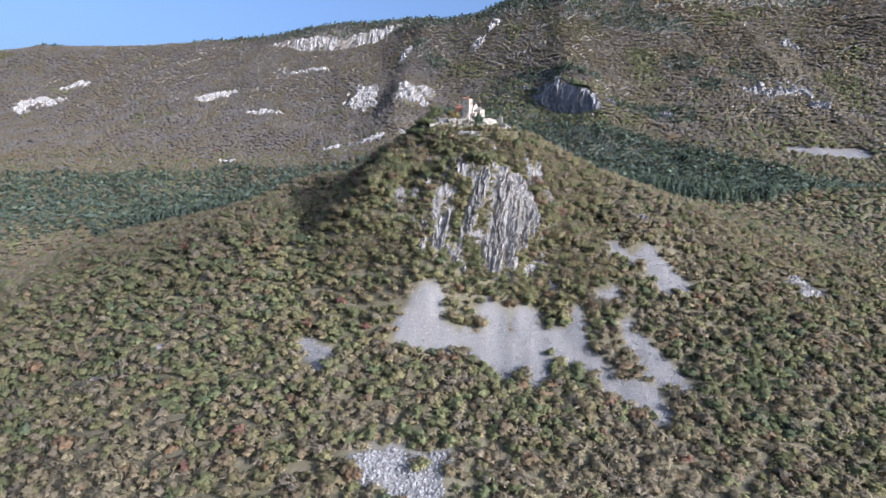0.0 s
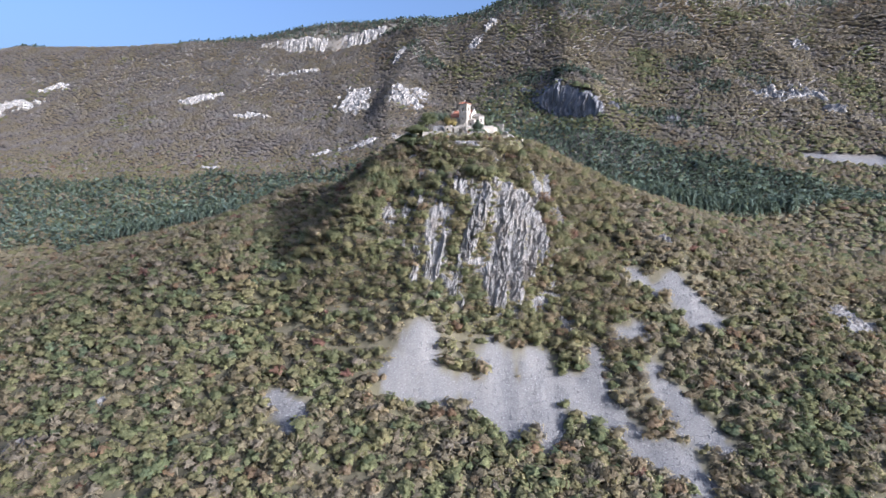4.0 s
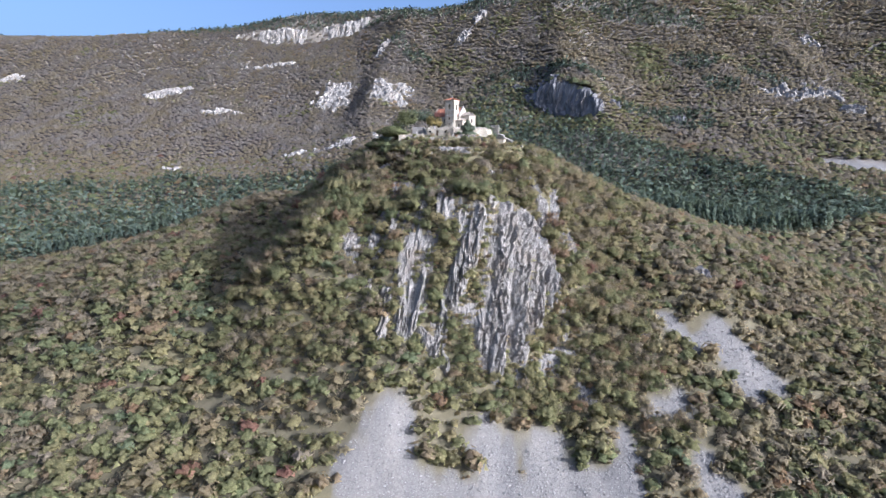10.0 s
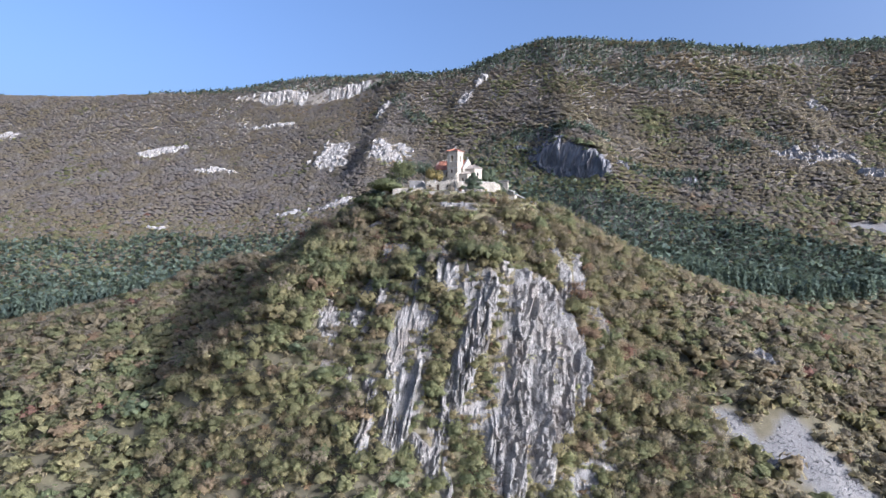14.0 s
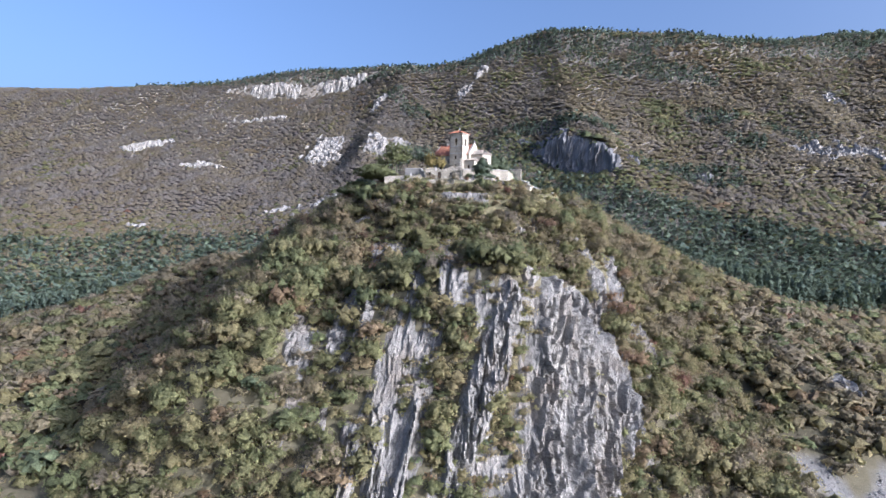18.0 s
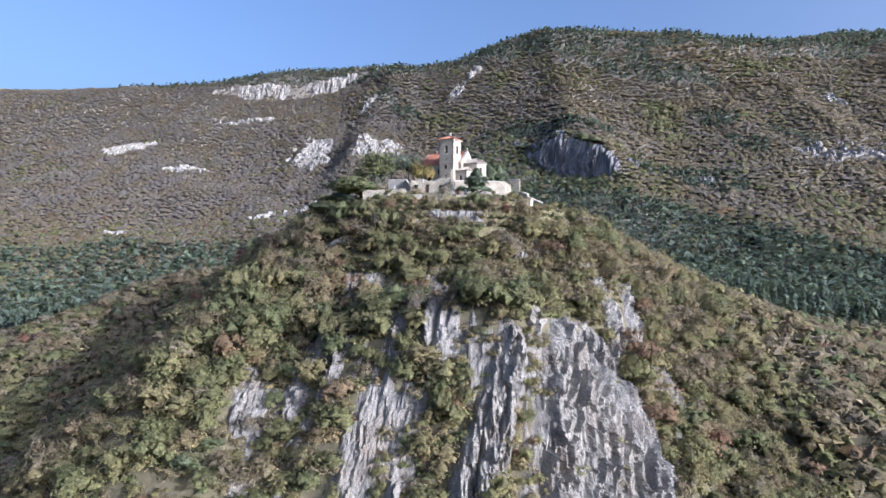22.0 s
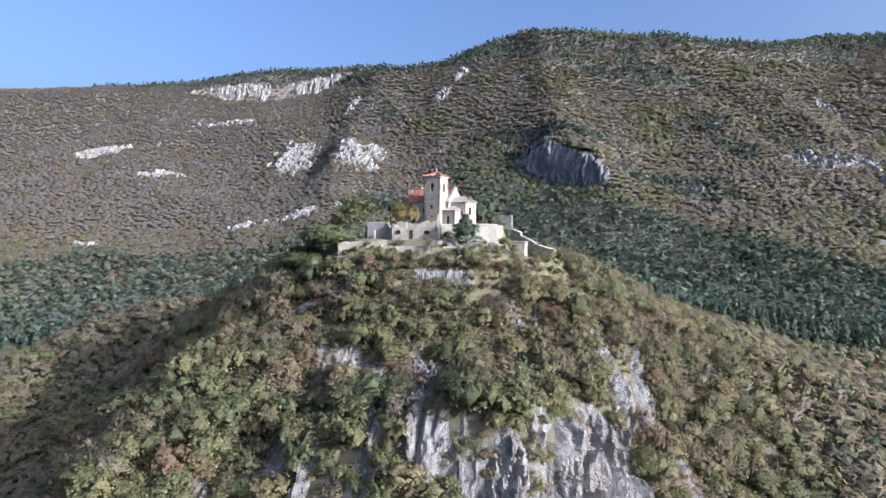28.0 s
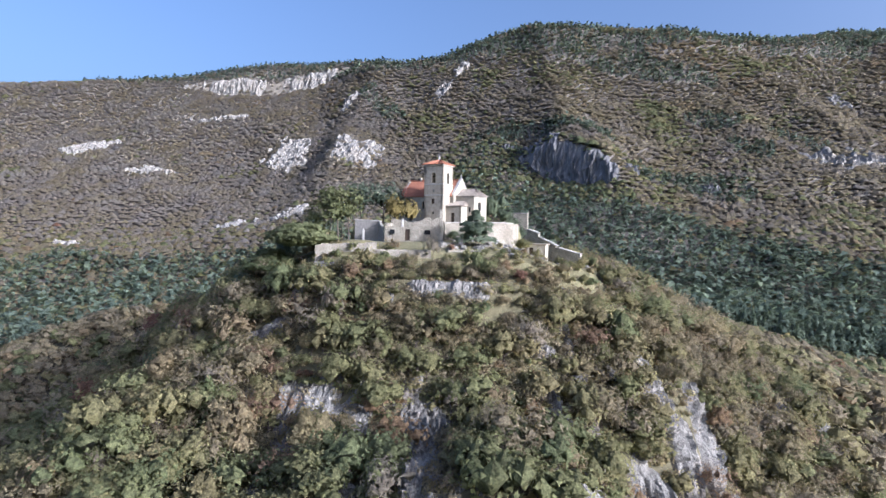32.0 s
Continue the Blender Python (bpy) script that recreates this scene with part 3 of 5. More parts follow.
crag("cliff", -48, 84, -101, -14, 0.2, 0.09, rock_here, 1.0, 1.5, "pale fluted limestone cliff with grey streaks and ledges", 1.25)
crag("rock_ribs", -48, 84, -99, -14, 0.3, 0.22, rib_here, 0.7, 1.1, "broken pale limestone ribs between the bushes", 0.7)
crag("rock_ledges", -36, 12, -42, -22, 0.22, 0.2, low_rock, 0.35, 1.4, "broken pale limestone ledges between the bushes", 0.35)
for k, (cx, cy, a, b, lean) in enumerate(OUTLIERS):
    crag("rock_outcrop", cx - a * 1.5 - b * abs(lean), cx + a * 1.5 + b * abs(lean), cy - b * 1.6, cy + b * 1.6, 0.7, 0.55,
         rock_here, 1.2, 2.0, "weathered grey limestone outcrop among autumn scrub")
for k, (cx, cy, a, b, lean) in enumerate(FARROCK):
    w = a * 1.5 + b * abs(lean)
    crag("far_crag", cx - w, cx + w, cy - b * 1.7, cy + b * 1.7, 1.3, 1.1, far_rock, 2.2, 3.2, "dark shaded cliff low on the far mountainside" if cx in DARKFACES else "pale limestone crag on the far mountainside", 2.4,
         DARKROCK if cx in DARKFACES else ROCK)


# ---- loose stones on the scree ----
def stones(name, n, box, low, high, seed, label):
    g = np.random.default_rng(seed)
    x, y = g.uniform(box[0], box[1], n), g.uniform(box[2], box[3], n)
    k = scree(x, y) > 0.75
    x, y = x[k], y[k]
    z = land(x, y)
    base = np.array([(1, 0, 0), (-1, 0, 0), (0, 1, 0), (0, -1, 0), (0, 0, 1), (0, 0, -1)], float)
    tri = np.array([(0, 2, 4), (2, 1, 4), (1, 3, 4), (3, 0, 4), (2, 0, 5), (1, 2, 5), (3, 1, 5), (0, 3, 5)])
    size = low + (high - low) * g.uniform(size=len(x)) ** 3
    v = base[None] * g.uniform(0.55, 1.15, (len(x), 6, 1)) + g.normal(0, 0.18, (len(x), 6, 3))
    a = g.uniform(0, 6.28, len(x))
    c, s = np.cos(a)[:, None], np.sin(a)[:, None]
    vx, vy = v[..., 0] * c - v[..., 1] * s, v[..., 0] * s + v[..., 1] * c
    p = np.stack([x[:, None] + vx * size[:, None], y[:, None] + vy * size[:, None], z[:, None] + (v[..., 2] * 0.7 + 0.1) * size[:, None]], 2)
    t = (tri[None] + 6 * np.arange(len(x))[:, None, None]).reshape(-1, 3)
    tagged(new(name, array_mesh(name, p.reshape(-1, 3), t, ROCKBIT)), label, "scree", kind="stuff")


ROCKBIT, nt, b = material("scree_stone", 0.92)
isl = nt.nodes.new("ShaderNodeNewGeometry").outputs["Random Per Island"]
to_colour(nt, b, mix(nt, ramp(nt, isl, [(0.0, (0.17, 0.167, 0.16)), (1.0, (0.33, 0.325, 0.315))]), ramp(nt, noise_tex(nt, 4, 5), [(0.3, (0.8, 0.8, 0.8)), (0.7, (1.1, 1.1, 1.1))]), 1.0, "MULTIPLY"))
stones("scree_stones", 88000, (-75, 112, -152, -55), 0.10, 0.5, 5, "loose pale limestone rubble on the scree slope")
stones("scree_boulders", 9000, (-42, 12, -190, -160), 0.25, 1.1, 6, "coarse pale limestone blocks at the scree's foot")

# ---- trees ----
def unit(v):
    return v / (np.linalg.norm(v, axis=-1, keepdims=True) + 1e-9)


def crown(n, lobes, size, spread, tall, slender=False, seed=0, core=0.0, cap=False, up_share=0.9, inner=0.74):
    """Points of a crown of n leaf clumps round a few lobes, one metre in radius, standing on its foot, and the way each clump's leaves lie.
    Three points a clump."""
    g = np.random.default_rng(seed)
    centre = np.stack([g.normal(0, spread, lobes), g.normal(0, spread, lobes), g.uniform(0.75, 0.75 + tall, lobes)], 1)
    radius = g.uniform(0.42, 0.68, lobes)
    k = g.integers(0, lobes, n)
    d = g.normal(size=(n, 3))
    d[:, 2] = np.abs(d[:, 2]) * 1.1 - 0.35
    d /= np.linalg.norm(d, axis=1)[:, None]
    p = centre[k] + d * (radius[k] * g.uniform(inner, 1.18, n) ** 0.8)[:, None]
    out = d + g.normal(0, 0.24, (n, 3)) + (0, 0, 0.35)
    out /= np.linalg.norm(out, axis=1)[:, None]
    side = np.cross(out, g.normal(size=(n, 3)))
    side /= np.linalg.norm(side, axis=1)[:, None]
    up = np.cross(out, side)
    s = (size * g.uniform(0.6, 1.35, n))[:, None]
    thin = 0.28 if slender else 0.75
    a = p + up * s
    b = p - up * s * 0.6 + side * s * thin
    c = p - up * s * 0.6 - side * s * thin * g.uniform(0.6, 1.1, n)[:, None]
    leaves = np.stack([a, b, c], 1).reshape(-1, 3)
    middle = centre.mean(0) - (0, 0, 0.25)
    lie = np.repeat(unit(0.9 * d + 0.9 * unit(p - middle) + 0.6 * out + (0, 0, up_share)), 3, 0)
    if not core:
        return leaves, lie
    # the dense inner foliage: a rough lump inside each lobe
    ax = np.array([(1, 0, 0), (0, 1, 0), (-1, 0, 0), (0, -1, 0), (0, 0, 1), (0, 0, -1)], float)
    tri = np.array([(0, 1, 4), (1, 2, 4), (2, 3, 4), (3, 0, 4), (1, 0, 5), (2, 1, 5), (3, 2, 5), (0, 3, 5)])
    lumps, ways = [], []
    for q, r in zip(centre, radius):
        v = ax * (r * core * g.uniform(0.85, 1.12, (len(ax), 1))) + g.normal(0, 0.04, ax.shape) + q
        if cap:
            v[:4, 2] -= r * 0.5
            v[4, 2] -= r * core * 0.5
        use = tri[:4] if cap else tri
        lumps.append(v[use].reshape(-1, 3))
        ways.append(unit(ax + 0.9 * unit(v - middle) + (0, 0, up_share))[use].reshape(-1, 3))
    lumps = np.concatenate(lumps)
    return np.concatenate([leaves, lumps]), np.concatenate([lie, np.concatenate(ways)])


def pine_crown(n, size, seed=0, flat=False, layered=False):
    """A pine: tiers of drooping sprays round a stem, or a flat-topped umbrella."""
    g = np.random.default_rng(seed)
    h = g.uniform(0.0, 1.0, n) ** 0.8
    if flat:
        h = g.integers(0, 4, n) / 3.0 * 0.75 + g.uniform(0, 0.24, n)
        reach = 0.75 + 0.35 * np.sin(h * 5 + seed)
        z = 1.0 + h * 1.1
        if layered:
            h = g.integers(0, 6, n) / 5.0
            reach = 1.05 * (1 - h) ** 0.7 * (0.8 + 0.35 * np.sin(h * 23)) + 0.14
            h = h + g.uniform(0, 0.16, n)
            z = 0.45 + h * 1.35
    else:
        reach = (1 - h) * 0.95 + 0.08
        z = 0.35 + h * 2.5
    a = g.uniform(0, 2 * np.pi, n) if not flat else g.integers(0, 7, n) * 0.9 + h * 7 + g.normal(0, 0.28, n)
    q = reach * np.sqrt(g.uniform(0.08, 1, n))
    p = np.stack([np.cos(a) * q, np.sin(a) * q, z - 0.22 * q], 1)
    out = np.stack([np.cos(a) * 0.6, np.sin(a) * 0.6, np.full(n, 0.9)], 1) + g.normal(0, 0.4, (n, 3))
    out /= np.linalg.norm(out, axis=1)[:, None]
    side = np.cross(out, g.normal(size=(n, 3)))
    side /= np.linalg.norm(side, axis=1)[:, None]
    up = np.cross(out, side)
    s = (size * g.uniform(0.6, 1.3, n))[:, None]
    around = np.stack([np.cos(a), np.sin(a), np.full(n, 0.7)], 1)
    return np.stack([p + up * s, p - up * s * 0.6 + side * s * 0.7, p - up * s * 0.6 - side * s * 0.6], 1).reshape(-1, 3), np.repeat(unit(around + 0.5 * out), 3, 0)


def scatter(x0, x1, y0, y1, gap, seed):
    """Places on a jittered grid."""
    g = np.random.default_rng(seed)
    xs, ys = np.meshgrid(np.arange(x0, x1, gap), np.arange(y0, y1, gap))
    xs = xs.ravel() + g.uniform(-0.6, 0.6, xs.size) * gap
    ys = ys.ravel() + g.uniform(-0.6, 0.6, ys.size) * gap
    return xs, ys


# dark evergreen patches on the mountain: from x, y to x, y, half widths there
DARKWOODS = ((30, 660, 150, 632, 22, 34), (150, 632, 225, 610, 30, 24), (225, 605, 300, 592, 20, 26), (300, 600, 430, 610, 22, 24), (420, 590, 720, 620, 30, 60),
             (150, 588, 208, 545, 14, 9), (225, 556, 300, 522, 16, 16), (262, 458, 290, 452, 11, 12), (286, 402, 300, 392, 12, 14), (175, 352, 245, 332, 12, 14),
             (-104, 622, -62, 560, 12, 12), (70, 470, 150, 400, 12, 12), (330, 430, 350, 400, 8, 10))


def tints(x, y, g):
    """What grows at a place: the kind of foliage as a number, and whether it is a pine."""
    n = len(x)
    patch = fbm(x, y, 60, 3, 51) * 0.5 + 0.5
    t = np.clip(g.normal(0.34, 0.075, n) + 0.2 * (patch - 0.5), 0.16, 0.56)
    # browner and barer towards the sunny flank, the back spur and the foot of the hill; greener in front of the shaded flank
    dry = 0.26 + 0.22 * np.clip((x - 35) / 30, 0, 1) + 0.3 * np.clip((-150 - y) / 20, 0, 1) + 0.3 * np.clip((-60 - x) / 30, 0, 1) * np.clip((y + 45) / 40, 0, 1)
    dry = dry - 0.16 * bump(x, y, -45, -105, 60, 45) - 0.14 * bump(x, y, 20, -98, 25, 10) + 0.25 * bump(x, y, 14, -36, 26, 12) + 0.3 * bump(x, y, -62, -52, 22, 34)
    bare = g.uniform(size=n) < dry + 0.3 * (fbm(x, y, 35, 2, 53) > 0.2)
    t = np.where(bare, g.uniform(0.775, 0.88, n), t)
    t = np.where(g.uniform(size=n) < 0.05, g.uniform(0.52, 0.66, n), t)
    t = np.where(g.uniform(size=n) < 0.006, g.uniform(0.70, 0.75, n), t)
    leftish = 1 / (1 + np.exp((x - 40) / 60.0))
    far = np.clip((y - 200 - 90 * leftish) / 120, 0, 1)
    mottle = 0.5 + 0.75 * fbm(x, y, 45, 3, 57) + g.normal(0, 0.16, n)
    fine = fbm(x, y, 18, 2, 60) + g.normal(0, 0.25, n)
    # mostly the grey of bare twigs, with haze put into those tints
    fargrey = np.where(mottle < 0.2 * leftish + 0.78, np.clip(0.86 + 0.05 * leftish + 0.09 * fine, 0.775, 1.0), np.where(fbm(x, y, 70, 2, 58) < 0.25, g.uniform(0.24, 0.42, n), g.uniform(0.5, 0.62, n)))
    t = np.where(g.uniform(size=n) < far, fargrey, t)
    # the lit spur below the dark cliff is greener
    spur = off_strokes(x, y, ((48, 448, 92, 385, 16, 24), (92, 385, 132, 322, 24, 20), (20, 420, 60, 330, 20, 26)))[1] > 0
    t = np.where(spur & (g.uniform(size=n) < 0.75), g.uniform(0.14, 0.42, n), t)
    dark = off_strokes(x, y, DARKWOODS)[1] + 0.9 * fbm(x, y, 22, 3, 59) > 0.1
    pine = pines(x, y, g) | (dark & (g.uniform(size=n) < 0.72))
    return np.where(pine, g.uniform(0.0, 0.12, n), t), pine


def pines(x, y, g):
    """Plantations in the valley behind the hill."""
    w = 26 * fbm(x, y, 70, 4, 61)
    a = (y + w > 112) & (y + w < 320 + 0.05 * x) & (x < -40)
    b = (x > 45) & (y + w > 95 + 0.1 * x) & (y + w < np.interp(x, (45, 117, 183, 228, 276, 400), (345, 330, 310, 262, 206, 110)))
    b = b | ((x > 15) & (y > 300) & (y + w < 500) & (x + 0.5 * w < 55 + 0.44 * (489 - y)) & (g.uniform(size=len(x)) < 0.3))
    crest = (y > 640) & (mountain(x, y) > 225) & (g.uniform(size=len(x)) < 0.55)
    keep = g.uniform(size=len(x)) < np.where(a & (x < -40), 0.55, 0.88)
    return ((a | b) & keep) | crest


def grow(name, x, y, protos, radius, tint, g, sink=0.15, low=0.75, high=1.1):
    """All crowns at the given places as one mesh, each a turned and stretched copy of one of the crowns in protos."""
    z = land(x, y)
    vs, ts, ls = [], [], []
    pick = g.integers(0, len(protos), len(x))
    for k, (base, lie) in enumerate(protos):
        i = np.where(pick == k)[0]
        if not len(i):
            continue
        a = g.uniform(0, 2 * np.pi, len(i))
        c, s = np.cos(a)[:, None], np.sin(a)[:, None]
        r = radius[i][:, None]
        tall = g.uniform(low, high, len(i))[:, None]
        px = (base[:, 0] * c - base[:, 1] * s) * r + x[i][:, None]
        py = (base[:, 0] * s + base[:, 1] * c) * r + y[i][:, None]
        pz = base[:, 2] * r * tall + (z[i] - sink)[:, None]
        vs.append(np.stack([px, py, pz], 2).reshape(-1, 3))
        ts.append(np.repeat(tint[i], len(base)))
        lx, ly = lie[:, 0] * c - lie[:, 1] * s, lie[:, 0] * s + lie[:, 1] * c
        ls.append(np.stack([lx, ly, np.broadcast_to(lie[:, 2], lx.shape)], 2).reshape(-1, 3))
    v, t = np.concatenate(vs), np.concatenate(ts)
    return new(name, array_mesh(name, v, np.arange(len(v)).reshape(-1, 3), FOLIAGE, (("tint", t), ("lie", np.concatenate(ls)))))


BROAD_FAR = [crown(3, 1, 0.42, 0.05, 0.15, seed=s, core=1.9, cap=True, up_share=2.6) for s in range(8)]
BARE_FAR = [crown(3, 1, 0.45, 0.05, 0.2, True, seed=20 + s, core=1.8, cap=True, up_share=2.6) for s in range(6)]
PINE_FAR = [pine_crown(8, 0.7, s) for s in range(5)]
BROAD_MID = [crown(34, 4, 0.25, 0.38, 0.5, seed=40 + s, core=0.78, up_share=0.95) for s in range(12)]
BARE_MID = [crown(36, 3, 0.4, 0.38, 0.5, True, seed=60 + s, core=0.7, up_share=0.95) for s in range(8)]
PINE_MID = [pine_crown(80, 0.28, 30 + s) for s in range(4)]
BROAD_LOW = [crown(54, 4, 0.18, 0.42, 0.25, seed=120 + s, core=0.5, inner=0.6) for s in range(6)]
BARE_LOW = [crown(60, 4, 0.27, 0.42, 0.35, True, seed=130 + s, core=0.3, inner=0.5) for s in range(5)]
BROAD_NEAR = [crown(270, 8, 0.09, 0.38, 0.75, seed=80 + s, core=0.62, inner=0.68) for s in range(9)]
BARE_NEAR = [crown(300, 8, 0.13, 0.40, 0.8, True, seed=100 + s, core=0.4, inner=0.55) for s in range(8)]


def open_land(x, y, edge=0.0):
    """True where trees can stand."""
    d = yard(x, y)[0]
    lawn = (church_floor(x, y) > 0) | ((x > -23) & (x < 31) & (y > np.where(x < 9, -24.5, np.where(x < 22, -22.0, -15.0))) & (y < 8))
    return (scree(x, y) < 0.4) & ~lawn & (rock_here(x, y) < 0.02 + edge) & (rib_here(x, y) < edge - 0.03) & (low_rock(x, y) < 0.05 + 3.5 * edge)


def in_near(x, y):
    return (np.abs(x) < 72) & (y > -98) & (y < 24)


def in_mid(x, y):
    return (np.abs(x) < 300) & (y > -265) & (y < 120)


def limbs_bm(h, r, seed, n=5, lean=0.06):
    """A tapered, slightly bent trunk of height h with a few limbs."""
    g = random.Random(seed)
    bm = bmesh.new()

    def stick(p, q, ra, rb):
        d = q - p
        m = Matrix.Translation((p + q) / 2) @ d.to_track_quat("Z", "Y").to_matrix().to_4x4()
        bmesh.ops.create_cone(bm, segments=6, radius1=ra, radius2=rb, depth=d.length * 1.04, cap_ends=True, matrix=m)
    p, ra = Vector((0, 0, -0.4)), r
    pts = [p]
    for k in range(3):
        q = p + Vector((g.uniform(-lean, lean) * h, g.uniform(-lean, lean) * h, h / 3))
        stick(p, q, ra, ra * 0.72)
        p, ra = q, ra * 0.72
        pts.append(q)
    for k in range(n):
        a, at = g.uniform(0, 6.28), g.uniform(0.45, 1.0)
        base = pts[1].lerp(pts[3], at)
        reach = h * g.uniform(0.25, 0.42)
        stick(base, base + Vector((math.cos(a) * reach, math.sin(a) * reach, reach * g.uniform(0.5, 0.9))), r * 0.34, r * 0.1)
    return bm


def tree_thing(name, base, tint, trunk_h, trunk_r, label, category, seed, group=""):
    """A tree one metre in crown radius: a trunk with limbs and a crown of many clumps."""
    ob = tagged(new(name), label, category, group)
    part("trunk", limbs_bm(trunk_h, trunk_r, seed), BARK, ob)
    pts, lie = base
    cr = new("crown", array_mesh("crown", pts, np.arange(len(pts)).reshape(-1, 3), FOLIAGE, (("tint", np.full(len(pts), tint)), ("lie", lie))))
    cr.parent = ob
    return ob


TREE_KINDS = ((0.24, "green-leaved oak on the rocky slope"), (0.31, "olive green hornbeam in early autumn colour"), (0.36, "yellowish green ash on the slope"),
              (0.42, "dull yellow autumn tree on the slope"), (0.50, "brownish autumn tree on the hillside"), (0.64, "russet autumn shrub tree on the hillside"))
BARE_KINDS = ((0.78, "olive brown half bare shrub tree"), (0.83, "leafless grey-brown twiggy tree"), (0.88, "pale leafless shrub with fine twigs"))


def single_trees(x, y, r, t, g):
    """The trees of the upper slope, each a thing of its own."""
    protos = {}
    for kind, (tint, label) in enumerate(TREE_KINDS + BARE_KINDS):
        for v in range(3):
            base = (BARE_NEAR if tint > 0.7 else BROAD_NEAR)[(kind * 2 + v) % 7]
            protos[kind, v] = tree_thing("tree", base, tint + 0.02 * (v - 1), 1.0, 0.07, label, "tree", kind * 7 + v, "trees of the upper slope")
    used = set()
    z = land(x, y)
    levels = np.array([k[0] for k in TREE_KINDS + BARE_KINDS])
    for i in range(len(x)):
        kind = int(np.argmin(np.abs(levels - t[i])))
        ob = protos[kind, i % 3]
        m = pose(x[i], y[i], z[i] - 0.1, 0, 0, float(g.uniform(0, 360))) @ Matrix.Diagonal((r[i], r[i], r[i] * float(g.uniform(0.85, 1.2)), 1))
        if (kind, i % 3) in used:
            ob = copy_thing(ob, m)
            ob.matrix_basis = m
        else:
            ob.matrix_basis = m
            used.add((kind, i % 3))
    for key, ob in protos.items():
        if key not in used:
            for o in (*ob.children_recursive, ob):
                bpy.data.objects.remove(o)


def woodland():
    g = np.random.default_rng(3)
    # close to the church, on the upper slopes
    x, y = scatter(-72, 72, -98, 24, 2.3, 1)
    k = open_land(x, y) & (slope_at(x, y) < 3.4) & ((low_rock(x, y + 2.2) < 0.1) | (x > -9)) & (rib_here(x, y + 2.0) < 0.15)
    x, y = x[k], y[k]
    t, pine = tints(x, y, g)
    r = (1.5 + 2.3 * g.uniform(size=len(x)) ** 1.6) * np.where(yard(x, y)[0] < 4, 0.62, 1) * np.where((y > -31) & (np.abs(x) < 30), 0.6, 1)
    r = r * np.where(np.maximum(rock_here(x, y), np.maximum(rib_here(x, y), low_rock(x, y))) > -0.15, 0.7, 1)
    bare = t > 0.77
    mine = (np.abs(x) < 46) & (y < -24) & (y > -70) & (r > 1.7)
    idx = g.permutation(np.where(mine)[0])[:296]
    mine = np.zeros(len(x), bool)
    mine[idx] = True
    single_trees(x[mine], y[mine], r[mine], t[mine], g)
    x, y, t, r, bare = x[~mine], y[~mine], t[~mine], r[~mine], bare[~mine]
    for name, sel, protos in (("near_broadleaf_woods", ~bare, BROAD_NEAR), ("near_bare_woods", bare, BARE_NEAR)):
        tagged(grow(name, x[sel], y[sel], protos, r[sel], t[sel], g), "dense autumn scrub and small trees on the hillside", "woodland", kind="stuff")
    # low scrub round the yard and between the rocks
    x, y = scatter(-60, 62, -116, 25, 1.5, 8)
    x2, y2 = scatter(-14, 32, -46, -31, 1.35, 9)
    x3, y3 = scatter(-42, 52, -102, -46, 0.9, 10)
    steep = slope_at(x3, y3) > 1.7
    x, y = np.concatenate([x, x2, x3[steep]]), np.concatenate([y, y2, y3[steep]])
    d = yard(x, y)[0]
    k = open_land(x, y, 0.1) & (g.uniform(size=len(x)) < np.where(d < 16, 1.0, np.where(y < -99, 0.35, 0.8)))
    x, y, d = x[k], y[k], d[k]
    t, pine = tints(x, y, g)
    t = np.where((t < 0.6) & (g.uniform(size=len(x)) < 0.35), g.uniform(0.4, 0.54, len(x)), t)
    bare = t > 0.77
    r = g.uniform(1.0, 1.9, len(x)) * np.where((d < 1) | (y > -27.5), 0.55, 1)
    for name, sel, protos in (("scrub", ~bare, BROAD_LOW), ("dry_scrub", bare, BARE_LOW)):
        tagged(grow(name, x[sel], y[sel], protos, r[sel], t[sel], g, 0.35, 0.65, 1.0), "low autumn scrub and dry bushes below the churchyard", "scrub", kind="stuff")
    # the rest of the hill
    x, y = scatter(-300, 300, -265, 120, 3.1, 2)
    k = open_land(x, y) & ~in_near(x, y) & (y > -208) & (-x < 0.95 * (y + 345) + 10) & (x < 0.74 * (y + 345) + 15)
    x, y = x[k], y[k]
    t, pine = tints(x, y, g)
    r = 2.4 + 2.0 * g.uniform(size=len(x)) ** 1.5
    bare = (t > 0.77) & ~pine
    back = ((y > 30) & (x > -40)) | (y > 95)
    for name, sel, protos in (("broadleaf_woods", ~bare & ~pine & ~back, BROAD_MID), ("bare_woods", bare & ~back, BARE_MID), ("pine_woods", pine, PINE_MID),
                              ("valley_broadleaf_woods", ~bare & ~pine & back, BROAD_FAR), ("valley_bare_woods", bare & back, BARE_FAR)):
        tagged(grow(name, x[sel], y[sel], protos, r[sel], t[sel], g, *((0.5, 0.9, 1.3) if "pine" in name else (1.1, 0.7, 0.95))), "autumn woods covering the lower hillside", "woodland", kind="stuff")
    # far slopes
    parts = [scatter(-1000, 880, 120, 560, 3.3, 3), scatter(-1150, 1000, 560, 880, 3.9, 4), scatter(-640, -290, -200, 124, 3.2, 5), scatter(296, 640, -200, 124, 4.0, 6)]
    x, y = (np.concatenate(q) for q in zip(*parts))
    # only what lies in a fan ahead of the walk
    k = (-x < 0.96 * (y + 345) + 20) & (x < 0.74 * (y + 345) + 20) & (far_rock(x, y) < np.where(g.uniform(size=len(x)) < 0.3, 0.6, 0.08)) & (scree(x, y) < 0.4)
    x, y = x[k], y[k]
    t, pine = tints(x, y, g)
